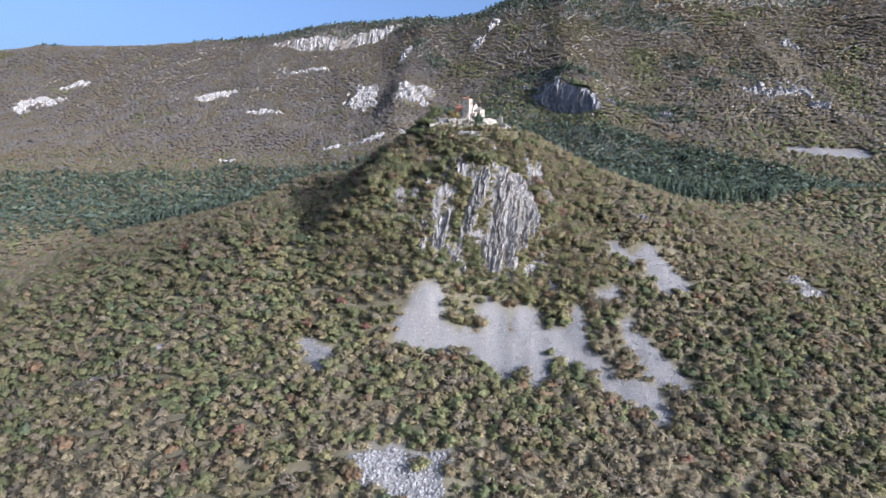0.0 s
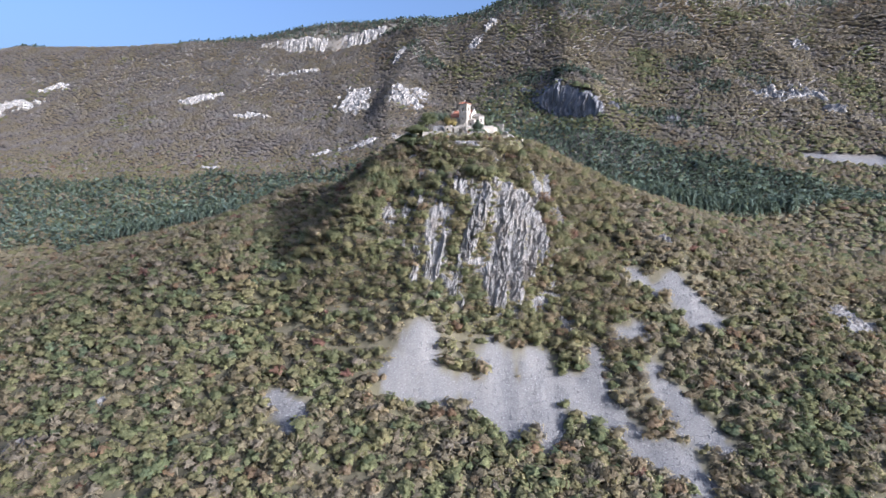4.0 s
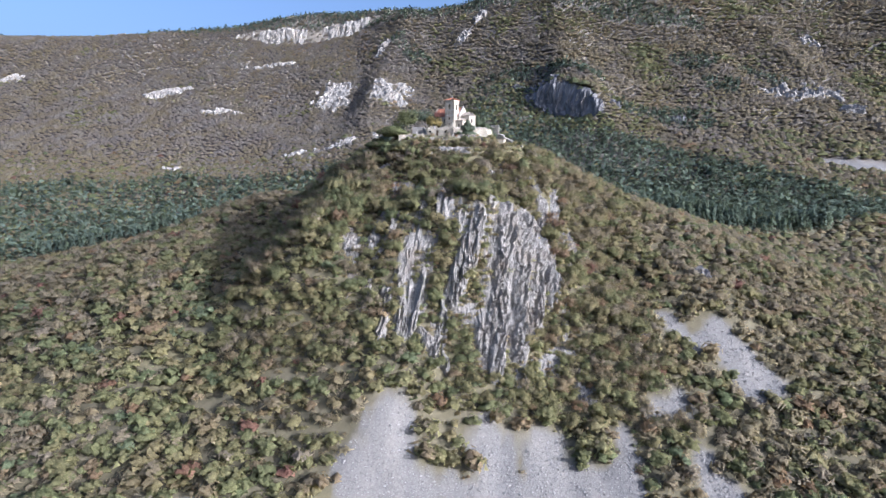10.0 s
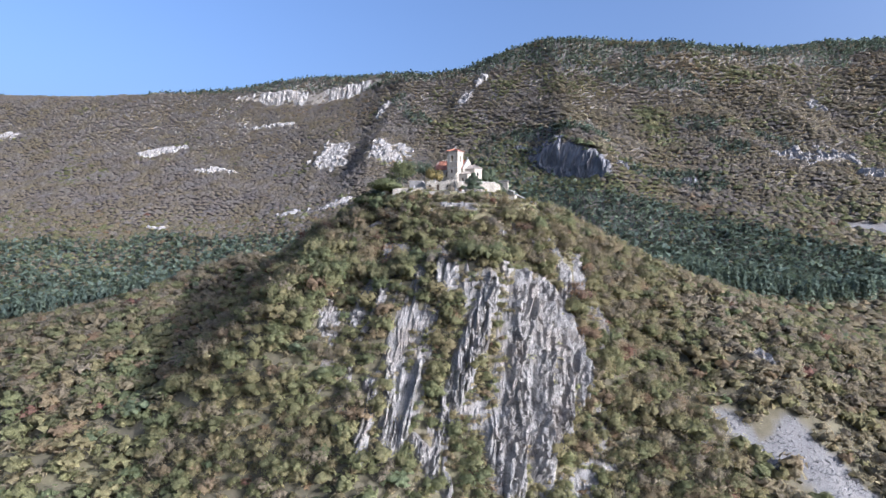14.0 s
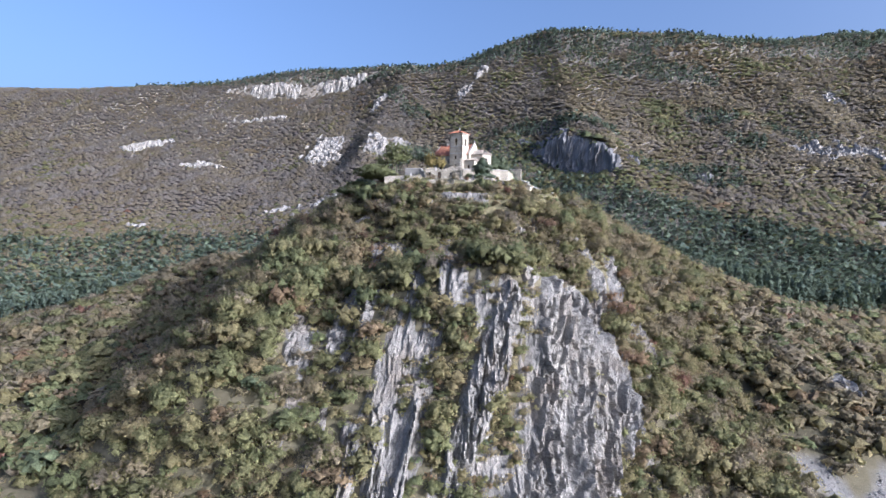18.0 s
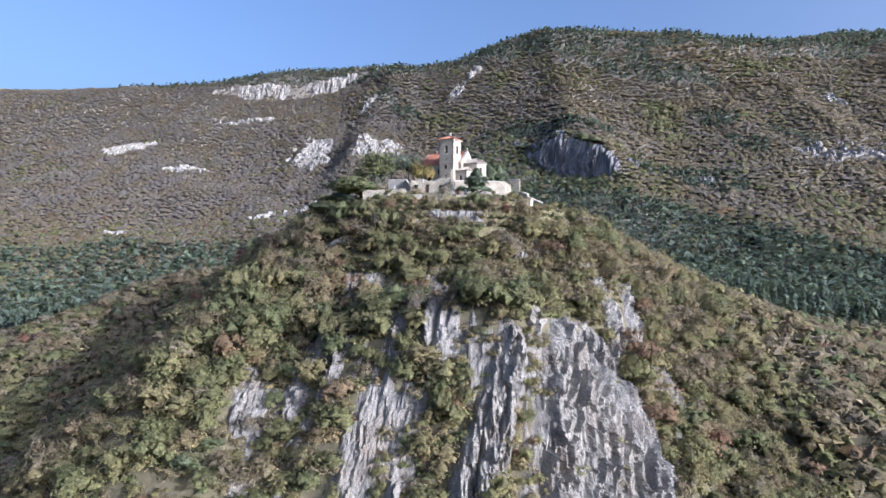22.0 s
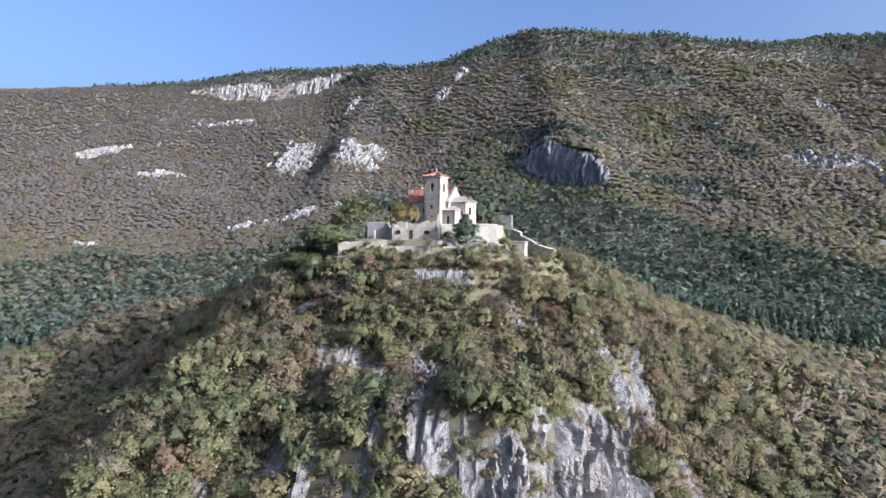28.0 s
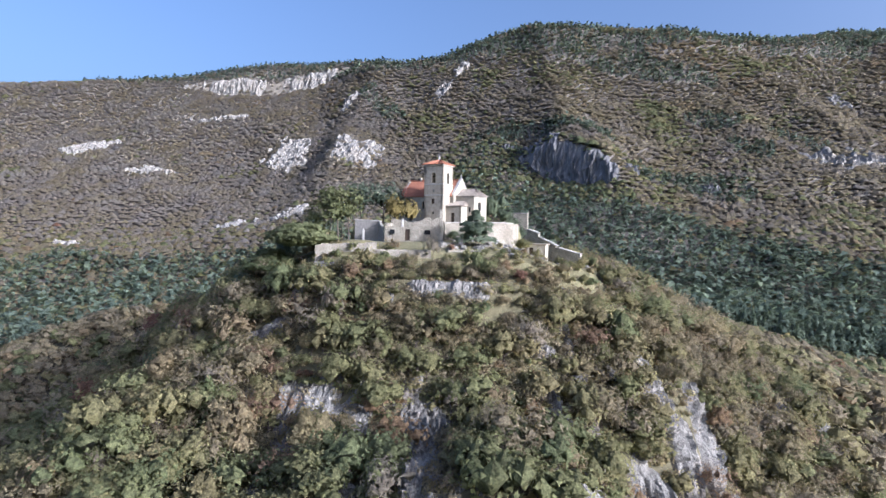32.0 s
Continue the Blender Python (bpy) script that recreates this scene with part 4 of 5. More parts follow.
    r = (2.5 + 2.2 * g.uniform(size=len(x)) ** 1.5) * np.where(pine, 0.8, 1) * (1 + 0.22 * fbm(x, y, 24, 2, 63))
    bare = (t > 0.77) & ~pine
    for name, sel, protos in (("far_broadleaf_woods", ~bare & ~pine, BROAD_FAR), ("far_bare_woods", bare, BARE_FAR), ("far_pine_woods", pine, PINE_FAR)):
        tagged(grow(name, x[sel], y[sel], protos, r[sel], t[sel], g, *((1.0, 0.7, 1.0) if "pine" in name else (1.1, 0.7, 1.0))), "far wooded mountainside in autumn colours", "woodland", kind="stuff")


woodland()

# ---- building helpers ----
def box_bm(x0, x1, y0, y1, z0, z1, bevel=0.0):
    bm = bmesh.new()
    bmesh.ops.create_cube(bm, size=1)
    for v in bm.verts:
        v.co = Vector(((x0 + x1) / 2 + v.co.x * (x1 - x0), (y0 + y1) / 2 + v.co.y * (y1 - y0), (z0 + z1) / 2 + v.co.z * (z1 - z0)))
    if bevel:
        bmesh.ops.bevel(bm, geom=bm.edges[:], offset=bevel, segments=1, affect="EDGES")
    return bm


def prism_bm(outline, z0, z1):
    """An upright prism over a counter-clockwise outline."""
    bm = bmesh.new()
    lo = [bm.verts.new((x, y, z0)) for x, y in outline]
    hi = [bm.verts.new((x, y, z1)) for x, y in outline]
    n = len(outline)
    bm.faces.new(hi)
    bm.faces.new(lo[::-1])
    for i in range(n):
        j = (i + 1) % n
        bm.faces.new((lo[i], lo[j], hi[j], hi[i]))
    return bm


def add_box(bm, m, x0, x1, y0, y1, z0, z1):
    """A box into bm, through the matrix m."""
    vs = [bm.verts.new(m @ Vector((x, y, z))) for z in (z0, z1) for y in (y0, y1) for x in (x0, x1)]
    for f in ((0, 2, 3, 1), (4, 5, 7, 6), (0, 1, 5, 4), (2, 6, 7, 3), (0, 4, 6, 2), (1, 3, 7, 5)):
        bm.faces.new([vs[i] for i in f])


def wall_bm(a, b, z0, z1, thick, holes=(), top=None):
    """A wall from a to b (plan points), its face on the right-hand side of that way, with openings (from, to, low, high, arched) that go
    through it. top: a rule for a broken top edge, from the distance along the wall."""
    bm = bmesh.new()
    d = Vector((b[0] - a[0], b[1] - a[1], 0))
    length = d.length
    m = Matrix.Translation((a[0], a[1], 0)) @ d.to_track_quat("X", "Z").to_matrix().to_4x4()
    if top:
        cuts = [length * i / max(2, int(length / 0.35)) for i in range(max(2, int(length / 0.35)) + 1)]
    else:
        cuts = [0.0, length]
    us = sorted(set(cuts + [h[0] for h in holes] + [h[1] for h in holes]))
    zs = sorted({z0, z1, *[h[2] for h in holes], *[h[3] for h in holes]})
    for u0, u1 in zip(us, us[1:]):
        for w0, w1 in zip(zs, zs[1:]):
            if any(h[0] - 1e-6 <= u0 and u1 <= h[1] + 1e-6 and h[2] - 1e-6 <= w0 and w1 <= h[3] + 1e-6 for h in holes):
                continue
            hi = w1
            if top and w1 == z1:
                hi = max(w0 + 0.05, top((u0 + u1) / 2))
            add_box(bm, m, u0, u1, 0, thick, w0, hi)
    for h in holes:
        if len(h) > 4 and h[4]:
            r, mid = (h[1] - h[0]) / 2, (h[0] + h[1]) / 2
            for i in range(8):
                a0, a1 = math.pi * i / 8, math.pi * (i + 1) / 8
                q = math.cos((a0 + a1) / 2)
                add_box(bm, m, mid - r * max(math.cos(a0), math.cos(a1)), mid - r * min(math.cos(a0), math.cos(a1)), 0.01, thick - 0.01,
                        h[3] - r + r * math.sqrt(max(0, 1 - q * q)), h[3] + 0.01)
    bmesh.ops.remove_doubles(bm, verts=bm.verts[:], dist=0.002)
    return bm


def roof_bm(e0, e1, r0, r1, pitch=0.34, depth=0.05, thick=0.14):
    """A tiled slope from the eave e0-e1 up to the ridge r0-r1, with the swell of its tile rows."""
    bm = bmesh.new()
    e0, e1, r0, r1 = (Vector(p) for p in (e0, e1, r0, r1))
    up = (e1 - e0).cross(r0 - e0).normalized()
    if up.length < 0.5:
        up = (e1 - e0).cross(r1 - e0).normalized()
    if up.z < 0:
        up = -up
    n = max(4, int((e1 - e0).length / pitch) * 4)
    rows = max(3, int(max((r0 - e0).length, (r1 - e1).length) / 0.42))
    grid = []
    for j in range(rows + 1):
        v = j / rows
        line = []
        for i in range(n + 1):
            u = i / n
            p = (e0.lerp(e1, u)).lerp(r0.lerp(r1, u), v)
            line.append(bm.verts.new(p + up * (depth * math.sin(u * n / 4 * 2 * math.pi) + 0.025 * ((j % 2) - 0.5))))
        grid.append(line)
    for j in range(rows):
        for i in range(n):
            try:
                bm.faces.new((grid[j][i], grid[j][i + 1], grid[j + 1][i + 1], grid[j + 1][i]))
            except ValueError:
                pass
    low = [bm.verts.new(p - up * thick) for p in (e0, e1, r1, r0)]
    bm.faces.new(low[::-1])
    for line in (grid[0],):
        for i in range(n):
            a = bm.verts.new(line[i].co - up * thick)
            b = bm.verts.new(line[i + 1].co - up * thick)
            bm.faces.new((line[i], a, b, line[i + 1]))
    return bm


def thing(name, label, category, m=None, group=""):
    ob = new(name)
    if m is not None:
        ob.matrix_world = m
    return tagged(ob, label, category, group)


# ---- the church ----
YARD = 1.3
church = thing("church", "whitewashed stone hilltop church with bell tower and red tiled roofs", "church", pose(-0.2, -3.1, 0, 0, 0, -29))
S = 4.6
tower = part("bell_tower", box_bm(-S + 0.45, -0.45, 0.45, S - 0.45, YARD - 2, 9.6), TOWERSTONE, church, "pale ashlar bell tower")
bell = [(1.8, 2.8, 10.0, 12.3, True)]
low = [(1.75, 2.6, 5.6, 6.7), (2.0, 2.5, 3.4, 3.9), (2.2, 2.45, 8.2, 8.7)]
part("front_wall", wall_bm((-S, 0), (0, 0), YARD - 2, 14.0, 0.5, bell + low), TOWERSTONE, tower)
part("side_wall", wall_bm((0, 0.0), (0, S), YARD - 2, 14.0, 0.5, bell), TOWERSTONE, tower)
part("back_wall", wall_bm((0, S), (-S, S), YARD - 2, 14.0, 0.5, bell), TOWERSTONE, tower)
part("far_wall", wall_bm((-S, S), (-S, 0), YARD - 2, 14.0, 0.5, bell), TOWERSTONE, tower)
part("string_course", box_bm(-S - 0.07, 0.07, -0.07, S + 0.07, 7.35, 7.55, 0.03), CONCRETE, tower)
part("cornice", box_bm(-S - 0.22, 0.22, -0.22, S + 0.22, 13.75, 14.12, 0.06), CONCRETE, tower)
for z in (9.7,):
    part("sill_band", box_bm(-S - 0.05, 0.05, -0.05, S + 0.05, z, z + 0.18, 0.03), CONCRETE, tower)
part("shutter", box_bm(-S + 1.78, -S + 2.58, 0.22, 0.3, 5.6, 6.7), DARKWOOD, tower, "dark wooden shutter")
part("window_pane", box_bm(-S + 2.0, -S + 2.5, 0.22, 0.26, 3.4, 3.9), DARKGLASS, tower)
c = Vector((-S / 2, S / 2, 15.35))
o = 0.42
ring = [Vector(p) for p in ((-S - o, -o, 14.12), (o, -o, 14.12), (o, S + o, 14.12), (-S - o, S + o, 14.12))]
for k in range(4):
    part("roof_slope", roof_bm(ring[k], ring[(k + 1) % 4], c, c), REDTILE, tower, "red tiled tower roof")
bm = bmesh.new()
bmesh.ops.create_cone(bm, segments=8, radius1=0.28, radius2=0.12, depth=0.5, cap_ends=True, matrix=Matrix.Translation(c + Vector((0, 0, 0.2))))
bmesh.ops.create_icosphere(bm, subdivisions=2, radius=0.24, matrix=Matrix.Translation(c + Vector((0, 0, 0.62))))
part("finial", bm, CONCRETE, tower, "white stone finial")
bm = bmesh.new()
bmesh.ops.create_cone(bm, segments=14, radius1=0.45, radius2=0.2, depth=0.7, cap_ends=True, matrix=Matrix.Translation((-S / 2, S / 2, 11.2)))
part("bell", bm, IRON, tower, "dark bronze bell")
bm = box_bm(-S + 0.3, -0.3, S / 2 - 0.1, S / 2 + 0.1, 11.6, 11.8)
part("bell_beam", bm, DARKWOOD, tower)

# nave
V0, V1, U0, U1, EAVE, APEX = 3.2, 11.2, -13.0, 0.9, 7.5, 11.2
VM = (V0 + V1) / 2
nave = part("nave_front_wall", wall_bm((U0, V0), (U1, V0), YARD - 2, EAVE, 0.6, [(2.4, 3.3, 2.0, 3.9), (6.0, 6.7, 4.6, 6.3, True)]), PLASTER, church)
part("door_leaf", box_bm(U0 + 2.4, U0 + 3.3, V0 + 0.25, V0 + 0.32, 1.3, 3.9), DARKWOOD, nave, "dark wooden door")
part("window_pane", box_bm(U0 + 6.0, U0 + 6.7, V0 + 0.25, V0 + 0.3, 4.6, 6.3), DARKGLASS, nave)
part("nave_back_wall", wall_bm((U1, V1), (U0, V1), YARD - 2, EAVE, 0.6, [(4, 4.8, 4.4, 6.2, True), (9, 9.8, 4.4, 6.2, True)]), PLASTER, church)
for name, u in (("east_gable", U1), ("west_gable", U0)):
    bm = bmesh.new()
    t = 0.55 if u == U1 else -0.55
    pts = [(V0, YARD - 2), (V1, YARD - 2), (V1, EAVE), (VM, APEX + 0.25), (V0, EAVE)]
    f = [bm.verts.new((u, v, z)) for v, z in pts]
    g2 = [bm.verts.new((u - t, v, z)) for v, z in pts]
    bm.faces.new(f if t > 0 else f[::-1])
    bm.faces.new(g2[::-1] if t > 0 else g2)
    for i in range(5):
        j = (i + 1) % 5
        bm.faces.new((f[j], f[i], g2[i], g2[j]) if t > 0 else (f[i], f[j], g2[j], g2[i]))
    part(name, bm, PLASTER, church)
part("nave_roof", roof_bm((U0 - 0.15, V0 - 0.35, EAVE - 0.12), (U1 - 0.3, V0 - 0.35, EAVE - 0.12), (U0 - 0.15, VM, APEX + 0.1), (U1 - 0.3, VM, APEX + 0.1)), REDTILE, church, "bright red clay tile roof")
part("nave_roof_back", roof_bm((U1 - 0.3, V1 + 0.35, EAVE - 0.12), (U0 - 0.15, V1 + 0.35, EAVE - 0.12), (U1 - 0.3, VM, APEX + 0.1), (U0 - 0.15, VM, APEX + 0.1)), REDTILE, church, "bright red clay tile roof")
bm = bmesh.new()
for i in range(32):
    bmesh.ops.create_cone(bm, segments=8, radius1=0.17, radius2=0.14, depth=0.46, cap_ends=True,
                          matrix=Matrix.Translation((U0 + 0.2 + i * 0.42, VM, APEX + 0.13)) @ Matrix.Rotation(radians(90), 4, "Y"))
part("ridge_tiles", bm, REDTILE, church)
for side in (1, -1):
    bm = bmesh.new()
    run = Vector((0, side * (VM - V0), EAVE - APEX - 0.25))
    m = Matrix.Translation((U1 - 0.27, VM, APEX + 0.28)) @ run.to_track_quat("X", "Z").to_matrix().to_4x4()
    add_box(bm, m, 0, run.length, -0.34, 0.34, -0.02, 0.12)
    part("gable_coping", bm, CONCRETE, church)
bm = box_bm(U1 - 0.4, U1 - 0.12, VM - 0.14, VM + 0.14, APEX + 0.3, APEX + 0.75, 0.04)
add_box(bm, Matrix.Identity(4), U1 - 0.32, U1 - 0.2, VM - 0.06, VM + 0.06, APEX + 0.75, APEX + 1.3)
add_box(bm, Matrix.Identity(4), U1 - 0.32, U1 - 0.2, VM - 0.25, VM + 0.25, APEX + 0.95, APEX + 1.07)
part("gable_cross", bm, CONCRETE, church, "small stone cross on the gable")
bm = box_bm(U0 + 3.0, U0 + 3.4, VM - 0.2, VM + 0.2, APEX - 0.2, APEX + 0.8, 0.03)
part("chimney", bm, PLASTER, church)

# apse: five-sided, with a hipped roof of weathered tiles
AP = [(U1, 4.6), (5.2, 4.6), (7.0, VM), (5.2, 2 * VM - 4.6), (U1, 2 * VM - 4.6)]
AZ = 7.4
apse = part("apse_core", prism_bm([(U1, 5.1), (5.0, 5.1), (6.4, VM), (5.0, 2 * VM - 5.1), (U1, 2 * VM - 5.1)], YARD - 2, AZ - 0.1), MORTAR, church)
holes = {0: [(3.0, 3.5, 3.9, 5.0)], 1: [(1.0, 1.75, 4.2, 6.1, True)], 2: [(1.2, 1.9, 4.2, 6.1, True)]}
for k in range(4):
    part("apse_wall", wall_bm(AP[k], AP[k + 1], YARD - 2, AZ, 0.5, holes.get(k, ())), PLASTER, church)
    if k in holes:
        a, b2 = Vector((*AP[k], 0)), Vector((*AP[k + 1], 0))
        d = (b2 - a).normalized()
        h = holes[k][0]
        bm = bmesh.new()
        m = Matrix.Translation(a) @ d.to_track_quat("X", "Z").to_matrix().to_4x4()
        add_box(bm, m, h[0], h[1], 0.26, 0.3, h[2], h[3])
        part("window_pane", bm, DARKGLASS, apse)
        bm = bmesh.new()
        add_box(bm, m, h[0] - 0.1, h[1] + 0.1, -0.08, 0.1, h[2] - 0.14, h[2] - 0.004)
        part("window_sill", bm, CONCRETE, apse)
bm = bmesh.new()
for k in range(4):
    a, b2 = Vector((*AP[k], 0)), Vector((*AP[k + 1], 0))
    d = (b2 - a).normalized()
    m = Matrix.Translation(a) @ d.to_track_quat("X", "Z").to_matrix().to_4x4()
    add_box(bm, m, -0.05, (b2 - a).length + 0.05, -0.14, 0.1, AZ - 0.22, AZ + 0.02)
part("apse_cornice", bm, CONCRETE, church)
grow_out = [(U1, 4.25), (5.35, 4.25), (7.45, VM), (5.35, 2 * VM - 4.25), (U1, 2 * VM - 4.25)]
ridge = [Vector((U1 - 0.1, VM, 9.15)), Vector((4.2, VM, 9.15))]
tops = [(ridge[0], ridge[1]), (ridge[1], ridge[1]), (ridge[1], ridge[1]), (ridge[1], ridge[0])]
for k in range(4):
    part("apse_roof", roof_bm((*grow_out[k], AZ + 0.02), (*grow_out[k + 1], AZ + 0.02), *tops[k]), PALETILE, church, "weathered greyish tile roof of the apse")

# sacristy between tower and apse
part("sacristy_front_wall", wall_bm((0.01, 1.5), (3.6, 1.5), YARD - 2, 5.2, 0.4, [(1.3, 2.1, 1.4, 3.7)]), PLASTER, church)
part("sacristy_side_wall", wall_bm((3.6, 1.5), (3.6, 4.59), YARD - 2, 5.2, 0.4), PLASTER, church)
part("sacristy_door", box_bm(1.3, 2.1, 1.72, 1.8, 1.35, 3.7), DARKWOOD, church, "dark wooden sacristy door")
part("sacristy_roof", roof_bm((-0.0, 1.2, 5.2), (3.95, 1.2, 5.2), (0.0, 4.55, 6.4), (3.2, 4.55, 6.4)), PALETILE, church, "weathered tile lean-to roof")
part("sacristy_hip", roof_bm((3.95, 1.2, 5.2), (3.95, 4.58, 5.2), (3.2, 4.55, 6.38), (3.2, 4.56, 6.4)), PALETILE, church)
part("door_step", box_bm(1.1, 2.3, 1.1, 1.49, YARD - 0.3, YARD + 0.15, 0.03), CONCRETE, church)


# ---- walls and ruins round the church ----
def broken(z, size, seed, slope=0.0):
    return lambda u: z + slope * u + size * (vnoise(u * 0.8, seed, 91) * 0.7 + vnoise(u * 2.3, seed, 92) * 0.5 - 0.6)


def rubble_wall(name, a, b, z0, rule, thick, label, mat=None, holes=(), zmax=None, coping=False):
    """A free-standing stone wall with a broken top and uneven faces."""
    bm = wall_bm(a, b, z0, zmax or rule(0) + 0.01, thick, holes, rule)
    for v in bm.verts:
        v.co += Vector((noise.noise(v.co * 0.9), noise.noise(v.co * 0.9 + Vector((7, 0, 0))), 0)) * 0.05
    ob = tagged(part(name, bm, mat or MASONRY), label, "wall")
    if coping:
        d = Vector((b[0] - a[0], b[1] - a[1], 0))
        m = Matrix.Translation((a[0], a[1], 0)) @ d.to_track_quat("X", "Z").to_matrix().to_4x4()
        n = max(2, int(d.length / 0.7))
        for i in range(n):
            u0, u1 = d.length * i / n, d.length * (i + 1) / n
            z = max(rule(u0), rule((u0 + u1) / 2), rule(u1))
            bm = bmesh.new()
            add_box(bm, m, u0, u1 - 0.02, -0.06, thick + 0.06, z - 0.06, z + 0.12)
            part("coping_stone", bm, CONCRETE, ob, "pale coping stone")
    return ob

ruin = tagged(rubble_wall("ruined_house", (-11.4, -13.2), (-0.6, -14.6), -3.4, broken(0.55, 0.25, 3), 0.6, "roofless pale stone house ruin below the church",
                          MASONRY, [(1.1, 2.0, -0.95, -0.1), (4.05, 5.0, -2.2, 0.0), (7.8, 9.0, -0.95, -0.1)], 0.6), category="ruin")
for a, b, rule in (((-0.6, -14.6), (0.3, -8.2), broken(1.2, 0.4, 5)), ((0.3, -8.2), (-10.6, -6.9), broken(2.0, 1.3, 7)), ((-10.6, -6.9), (-11.4, -13.2), broken(1.1, 0.3, 9))):
    w = rubble_wall("ruin_wall", a, b, -3.4, rule, 0.6, "", MASONRY)
    w.parent = ruin
    for key in ("label", "category"):
        if key in w:
            del w[key]
part("door_leaf", box_bm(-7.36, -6.4, -13.55, -13.45, -2.2, 0.0), DARKWOOD, ruin, "dark wooden door")
for x0, x1 in ((-10.3, -9.4), (-3.62, -2.4)):
    part("window_grille", box_bm(x0, x1, -13.62 if x0 < -5 else -14.1, -13.55 if x0 < -5 else -14.03, -0.98, -0.08), DARKGLASS, ruin)
bm = box_bm(-0.75, 0.0, -14.9, -14.15, -3.4, 3.9, 0.05)
for v in bm.verts:
    v.co.x += 0.06 * noise.noise(v.co * 1.7)
tagged(part("gate_pier", bm, MASONRY), "tall narrow stone pier at the ruin's corner", "pier")
tagged(part("stone_post", box_bm(-8.35, -7.95, -10.2, -9.8, -1.9, 1.9, 0.06), CONCRETE), "pale upright stone post inside the ruin", "post")

rubble_wall("garden_wall", (-18.2, -7.0), (-13.2, -8.2), -2.6, broken(1.7, 0.25, 11), 0.5, "grey stone garden wall beside the forecourt", MORTAR, coping=True)
rubble_wall("stair_wall", (-13.2, -8.2), (-11.5, -12.6), -2.6, lambda u: 1.5 - 0.5 * u, 0.4, "low sloping stone wall beside the steps", MORTAR, coping=True)
bm = box_bm(-16.05, -15.65, -11.2, -10.8, -3, -0.3, 0.04)
bmesh.ops.create_icosphere(bm, subdivisions=2, radius=0.22, matrix=Matrix.Translation((-15.85, -11, -0.2)))
tagged(part("gate_post", bm, CONCRETE), "pale stone gate post beside the path", "post")
rubble_wall("terrace_wall", (-21.8, -26.6), (-11.4, -26.2), -6.8, broken(-2.9, 0.35, 13, 0.06), 0.7, "rough dry stone terrace wall under the pines")
rubble_wall("terrace_wall", (-11.3, -26.3), (-2.0, -26.4), -6.4, broken(-3.5, 0.25, 15), 0.6, "low dry stone edge of the grass terrace")
rubble_wall("yard_wall", (0.4, -9.8), (6.4, -8.8), -3.5, broken(1.45, 0.12, 17), 0.6, "pale stone retaining wall of the churchyard", coping=True)
rubble_wall("yard_wall", (6.4, -8.8), (14.6, -6.2), -4.2, broken(1.6, 0.15, 19), 0.7, "tall pale stone retaining wall of the churchyard", coping=True)
rubble_wall("yard_wall", (14.6, -6.2), (16.8, 2.0), -4.2, broken(1.4, 0.3, 21), 0.7, "stone retaining wall at the churchyard's corner")
rubble_wall("garden_edge", (0.9, -25.0), (6.5, -24.6), -5.8, broken(-3.5, 0.5, 23), 0.6, "broken low stone wall below the churchyard")
rubble_wall("garden_edge", (7.5, -22.5), (12.5, -20.0), -5.6, broken(-3.4, 0.8, 25), 0.6, "tumbled low stone wall below the churchyard")
rubble_wall("garden_edge", (-0.5, -20.0), (6.0, -19.2), -4.6, broken(-2.5, 0.9, 27), 0.7, "tumbled stone wall with gaps")
stub = rubble_wall("rampart_stub", (16.9, 15.8), (20.6, 14.0), -4, broken(4.4, 0.3, 29), 0.9, "tall broken end of the old rampart", MASONRY, coping=True)
rubble_wall("rampart", (20.6, 14.0), (30.6, 1.8), -9.5, lambda u: float(np.interp(u, (0, 1.5, 3.4, 3.6, 6.5, 8.6, 8.8, 15.9), (0.4, 0.1, -0.5, -1.4, -2.4, -3.2, -3.6, -5.0))), 0.8,
            "old grey rampart stepping down the slope with pale coping", MASONRY, [(7.6, 8.0, -5.2, -4.7), (11.0, 11.5, -6.6, -6.0)], 0.5, True)

hut = thing("hut", "small pale rendered stone hut beside the rampart", "hut", pose(22.0, -2.6, 0, 0, 0, -24))
part("front_wall", wall_bm((-4.2, 0), (0, 0), -8.4, -2.9, 0.3, [(0.7, 1.6, -5.6, -3.5)]), PLASTER, hut)
part("side_wall", wall_bm((0, 0), (0, 2.9), -8.4, -2.9, 0.3, [(1.2, 1.5, -3.9, -3.5)]), PLASTER, hut)
part("back_wall", wall_bm((0, 2.9), (-4.2, 2.9), -8.4, -2.9, 0.3), MORTAR, hut)
part("far_wall", wall_bm((-4.2, 2.9), (-4.2, 0), -8.4, -2.9, 0.3), MORTAR, hut)
part("door_leaf", box_bm(-3.5, -2.6, 0.14, 0.2, -5.6, -3.5), DARKWOOD, hut, "dark plank door")
part("roof_slab", box_bm(-4.5, 0.3, -0.3, 3.2, -2.89, -2.62, 0.04), PALETILE, hut, "flat weathered roof slab")

# stones and grave markers on the slope below the yard wall
g = random.Random(4)


def boulder_bm(size, seed):
    bm = bmesh.new()
    bmesh.ops.create_icosphere(bm, subdivisions=2, radius=1)
    for v in bm.verts:
        n = noise.noise(v.co * 1.3 + Vector((seed * 3.1, 0, 0))) * 0.45
        v.co = Vector((v.co.x * size[0], v.co.y * size[1], v.co.z * size[2])) * (1 + n)
    return bm


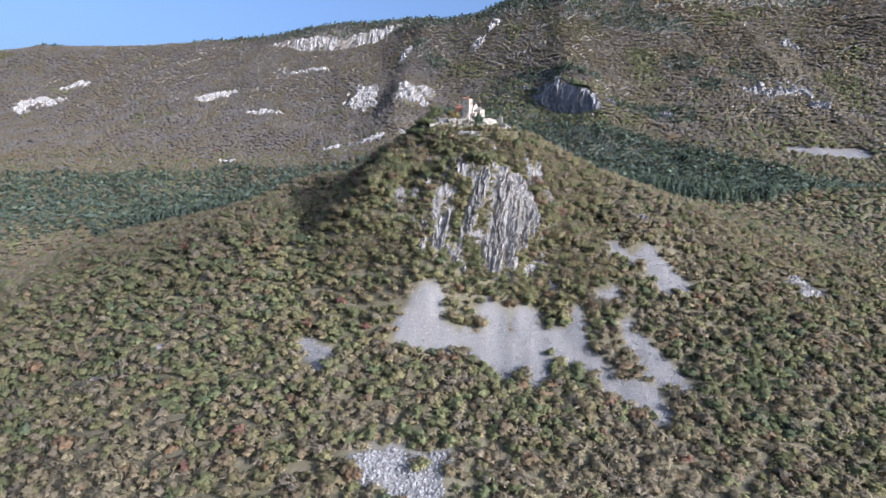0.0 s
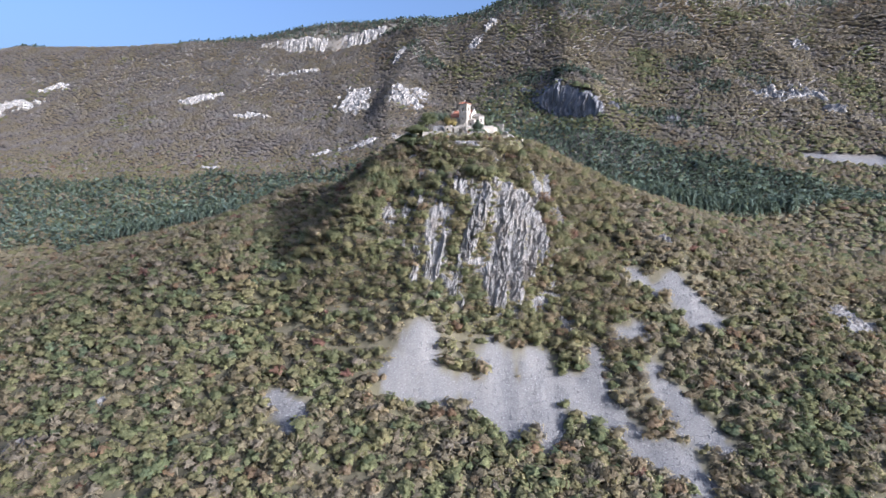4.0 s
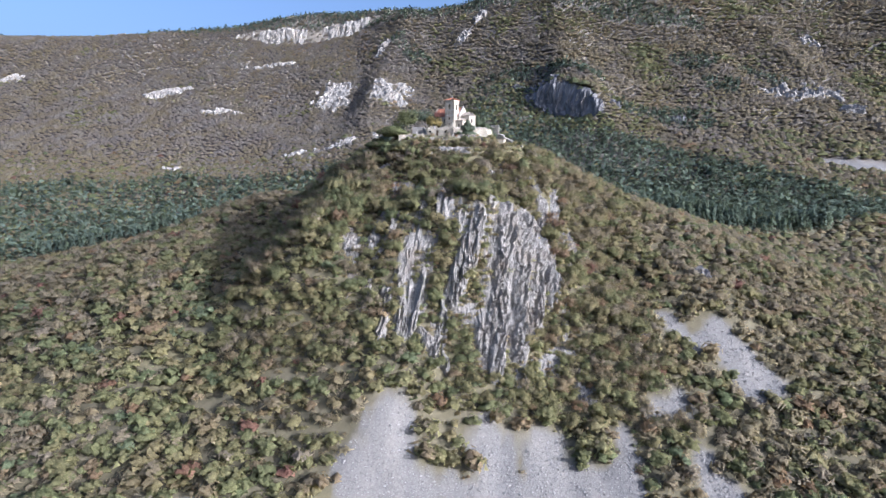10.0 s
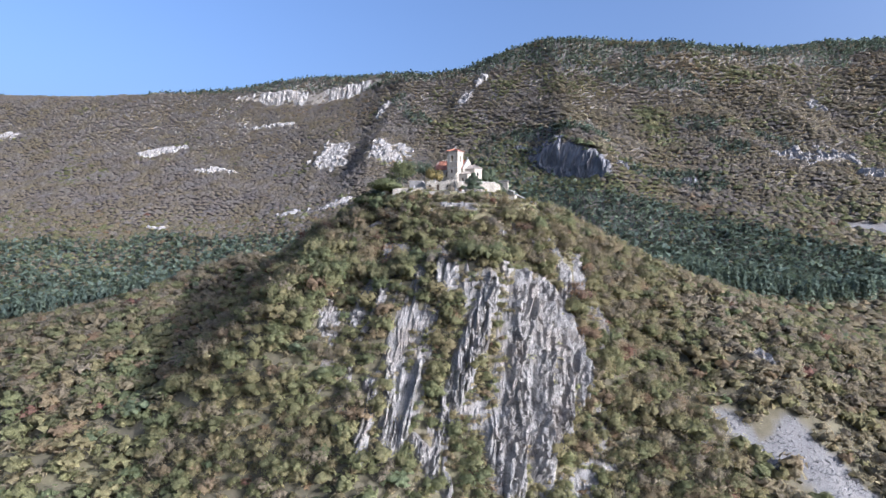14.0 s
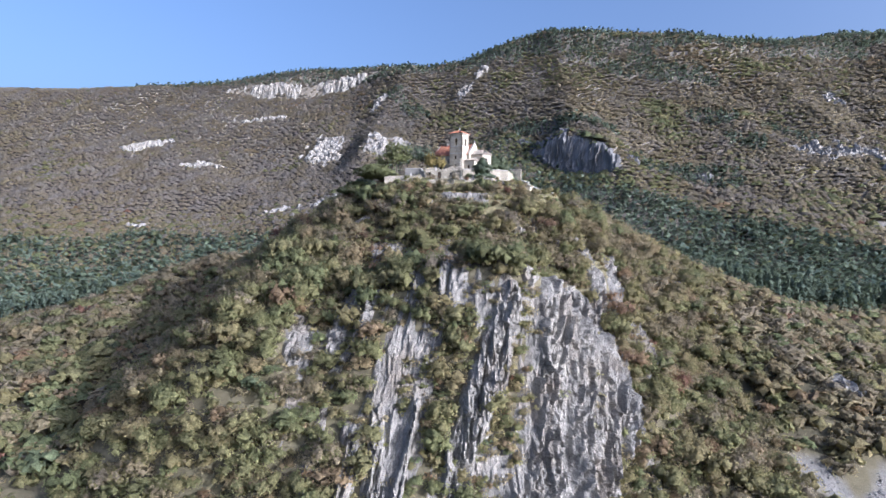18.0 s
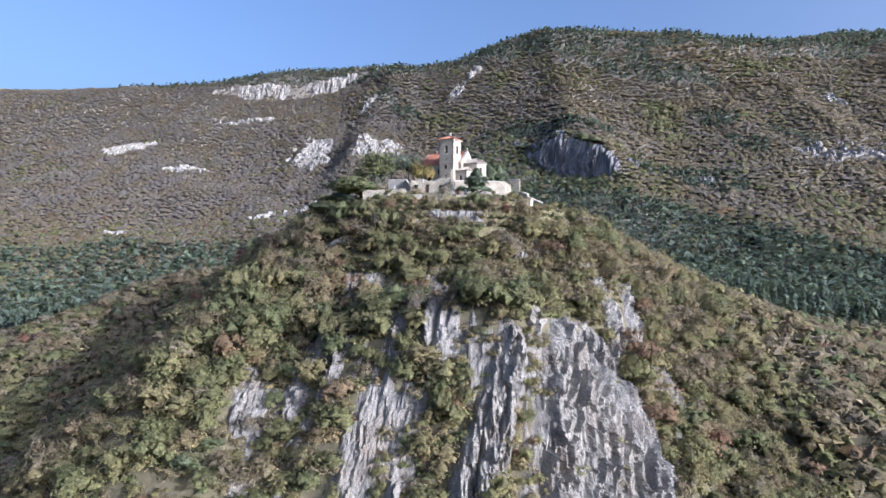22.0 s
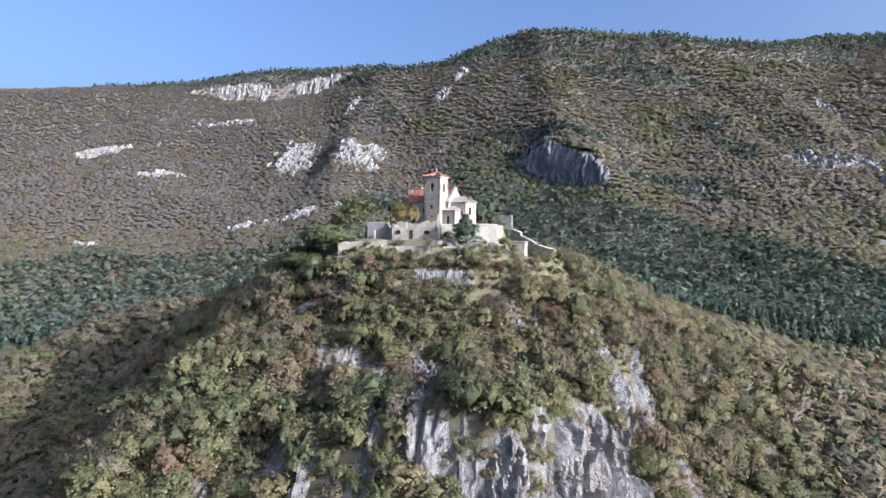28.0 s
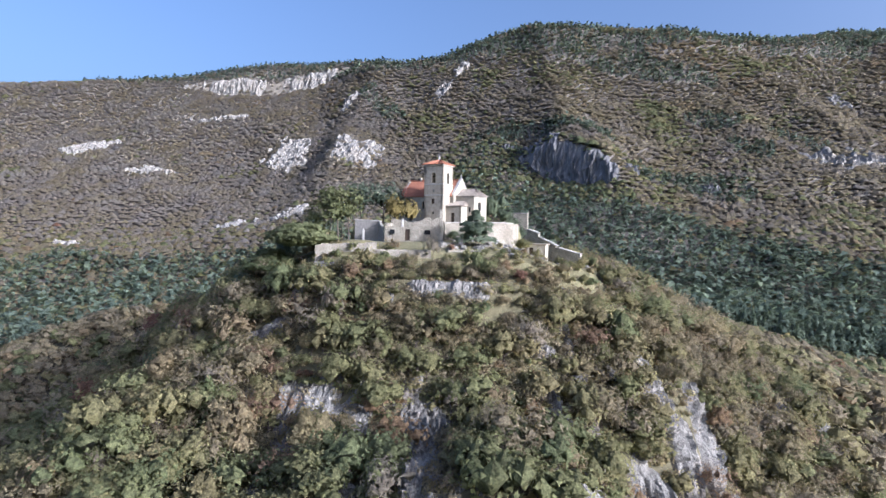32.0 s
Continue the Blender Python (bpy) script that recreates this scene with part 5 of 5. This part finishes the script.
rocks = []
for k in range(6):
    ob = tagged(part("boulder", boulder_bm((1, g.uniform(0.6, 0.9), g.uniform(0.5, 0.8)), k), ROCK), "pale limestone boulder on the grassy slope", "boulder", "boulders below the churchyard")
    rocks.append(ob)
spots = [(g.uniform(-1, 15), g.uniform(-25, -11)) for _ in range(46)] + [(g.uniform(-27, -12), g.uniform(-31, -27)) for _ in range(16)] + \
        [(g.uniform(16, 27), g.uniform(-20, -6)) for _ in range(14)] + [(g.uniform(-10, -1), g.uniform(-12, -8)) for _ in range(10)]
for k, (x, y) in enumerate(spots):
    s = g.uniform(0.25, 0.75) * (1.5 if k % 9 == 0 else 1)
    m = pose(x, y, float(land(x, y)) + s * 0.12, 0, 0, g.uniform(0, 360)) @ Matrix.Diagonal((s, s, s, 1))
    ob = rocks[k % 6]
    if k >= 6:
        ob = copy_thing(ob, m)
    ob.matrix_basis = m
for x, y, h in ((10.0, -18.5, 1.5), (11.3, -18.0, 1.2)):
    z = float(land(x, y))
    cross = tagged(part("stone_cross", box_bm(-0.09, 0.09, -0.07, 0.07, -0.3, h, 0.02), CONCRETE), "pale stone grave cross on the slope", "cross")
    cross.matrix_basis = pose(x, y, z, 0, 0, 8)
    part("cross_arm", box_bm(-0.36, 0.36, -0.06, 0.06, h - 0.5, h - 0.3, 0.02), CONCRETE, cross)
z = float(land(3.2, -20))
tagged(part("stone_pillar", box_bm(2.9, 3.6, -20.5, -19.9, z - 0.3, z + 1.2, 0.05), CONCRETE), "short square white stone pillar", "pillar")

# timber plank leaning by the terrace wall
bm = bmesh.new()
p, q = Vector((-20.6, -29.4, float(land(-20.6, -29.4)) + 0.1)), Vector((-17.6, -27.0, -3.6))
add_box(bm, Matrix.Translation(p) @ (q - p).to_track_quat("X", "Z").to_matrix().to_4x4(), 0, (q - p).length, -0.12, 0.12, 0, 0.1)
tagged(part("plank", bm, PALEWOOD), "weathered timber plank leaning on the bank", "plank")


# ---- trees round the church ----
def yard_tree(name, base, x, y, height, radius, tint, label, category, seed, trunk=0.45, thick=0.05, lift=0.0, z=None):
    ob = tree_thing(name, base, tint, trunk * height / radius, thick, label, category, seed)
    top = base[0][:, 2].max()
    z = float(land(x, y)) if z is None else z
    ob.matrix_basis = pose(x, y, z - 0.1, 0, 0, seed * 77 % 360) @ Matrix.Diagonal((radius, radius, radius, 1))
    crown_ob = [o for o in ob.children if o.name.startswith("crown")][0]
    crown_ob.matrix_basis = Matrix.Translation((0, 0, lift)) @ Matrix.Diagonal((1, 1, (height / radius - lift) / top, 1))
    return ob


FLAT = [pine_crown(1300, 0.13, 200 + s, True) for s in range(2)]
LAYERED = pine_crown(1700, 0.13, 216, True, True)
CONE = [pine_crown(560, 0.13, 210 + s) for s in range(2)]
ROUND = [crown(560, 11, 0.115, 0.34, 0.55, seed=220 + s, core=0.6) for s in range(4)]
AIRY = [crown(460, 15, 0.12, 0.42, 1.5, seed=230 + s, core=0.35) for s in range(3)]
PINE_LABEL = "dark green pine with bare trunk beside the churchyard"
yard_tree("pine", FLAT[0], -25, -23, 7.6, 6.0, 0.24, "broad flat-topped pine with level sprays on the terrace", "pine", 1, 0.5, 0.045)
yard_tree("pine", FLAT[1], -31, -21, 6.6, 5.4, 0.20, "broad flat-topped pine with level sprays on the terrace", "pine", 2, 0.5, 0.045)
for k, (x, y, h, r) in enumerate(((-20.7, -20.5, 10.4, 3.0), (-19.2, -19.6, 10.8, 2.8), (-17.4, -19.0, 8.8, 2.4), (-22.5, -18.0, 9.6, 2.8))):
    yard_tree("pine", AIRY[k % 3], x, y, h, r, 0.25, "tall green pine with slender bare trunk", "pine", 10 + k, 0.75, 0.06, 1.0)
for k, (x, y, h, r) in enumerate(((-17.5, -2, 9.2, 3.2), (-13.2, -0.5, 9.4, 3.2), (-21.5, -4, 8.4, 3.2), (-11.0, 6, 8.0, 3.0), (-25.0, -8, 7.6, 3.2))):
    yard_tree("pine", AIRY[(k + 1) % 3], x, y, h, r, 0.09, PINE_LABEL, "pine", 20 + k, 0.6, 0.06, 0.3)
for k, (x, y, h, r) in enumerate(((-35, -20, 5.0, 2.8), (-38.5, -22, 4.6, 2.6), (-33, -15, 5.4, 3.0), (-41, -17, 4.6, 2.8), (-29, -14, 6.0, 3.0), (-44, -22, 4.0, 2.4))):
    yard_tree("evergreen_tree", ROUND[k % 4], x, y, h, r, 0.10, "dense dark evergreen tree on the shaded bank", "tree", 30 + k, 0.5, 0.06)
linden = yard_tree("linden_tree", ROUND[2], -9.2, -5.2, 7.6, 3.3, 0.42, "golden yellow autumn tree in front of the nave", "tree", 41, 0.5, 0.05)
GOLDLEAF = FOLIAGE.copy()
GOLDLEAF.name = "golden_foliage"
for nd in [nd for nd in GOLDLEAF.node_tree.nodes if nd.type == "VALTORGB" and len(nd.color_ramp.elements) > 6]:
    for e in nd.color_ramp.elements:
        e.color = (0.27, 0.225, 0.095, 1)
for o in linden.children:
    if o.name.startswith("crown"):
        o.data.materials[0] = GOLDLEAF
for k, (x, y, h, r) in enumerate(((11.8, 7.5, 8.4, 2.8), (15.0, 9.0, 8.0, 2.8), (13.5, 2.5, 4.0, 2.0), (17.5, 11.5, 5.2, 2.4))):
    yard_tree("oak_tree", ROUND[(k + 3) % 4], x, y, h, r, 0.13, "dark green leafy tree behind the apse", "tree", 50 + k, 0.5, 0.06)
yard_tree("cedar", LAYERED, 6.0, -19.5, 6.8, 4.0, 0.10, "dark layered conifer below the churchyard wall", "conifer", 61, 0.8, 0.045)
yard_tree("bush", ROUND[1], 16.0, -10.5, 3.0, 1.8, 0.36, "round yellowish green bush by the yard wall", "bush", 62, 0.4, 0.04)
yard_tree("bush", ROUND[3], 2.0, -11.5, 2.4, 1.6, 0.15, "dark green bush against the yard wall", "bush", 63, 0.4, 0.04)
yard_tree("bush", ROUND[0], 4.6, -12.0, 2.2, 1.4, 0.12, "dark green bush against the yard wall", "bush", 64, 0.4, 0.04)
yard_tree("sapling", BARE_NEAR[1], -1.6, -27, 5.0, 1.6, 0.9, "thin leafless sapling on the terrace edge", "tree", 65, 0.7, 0.04)
yard_tree("pine", CONE[1], -30.0, -50.0, 7.0, 2.4, 0.20, "young pale green pine on the steep bank", "pine", 66, 0.8, 0.045)
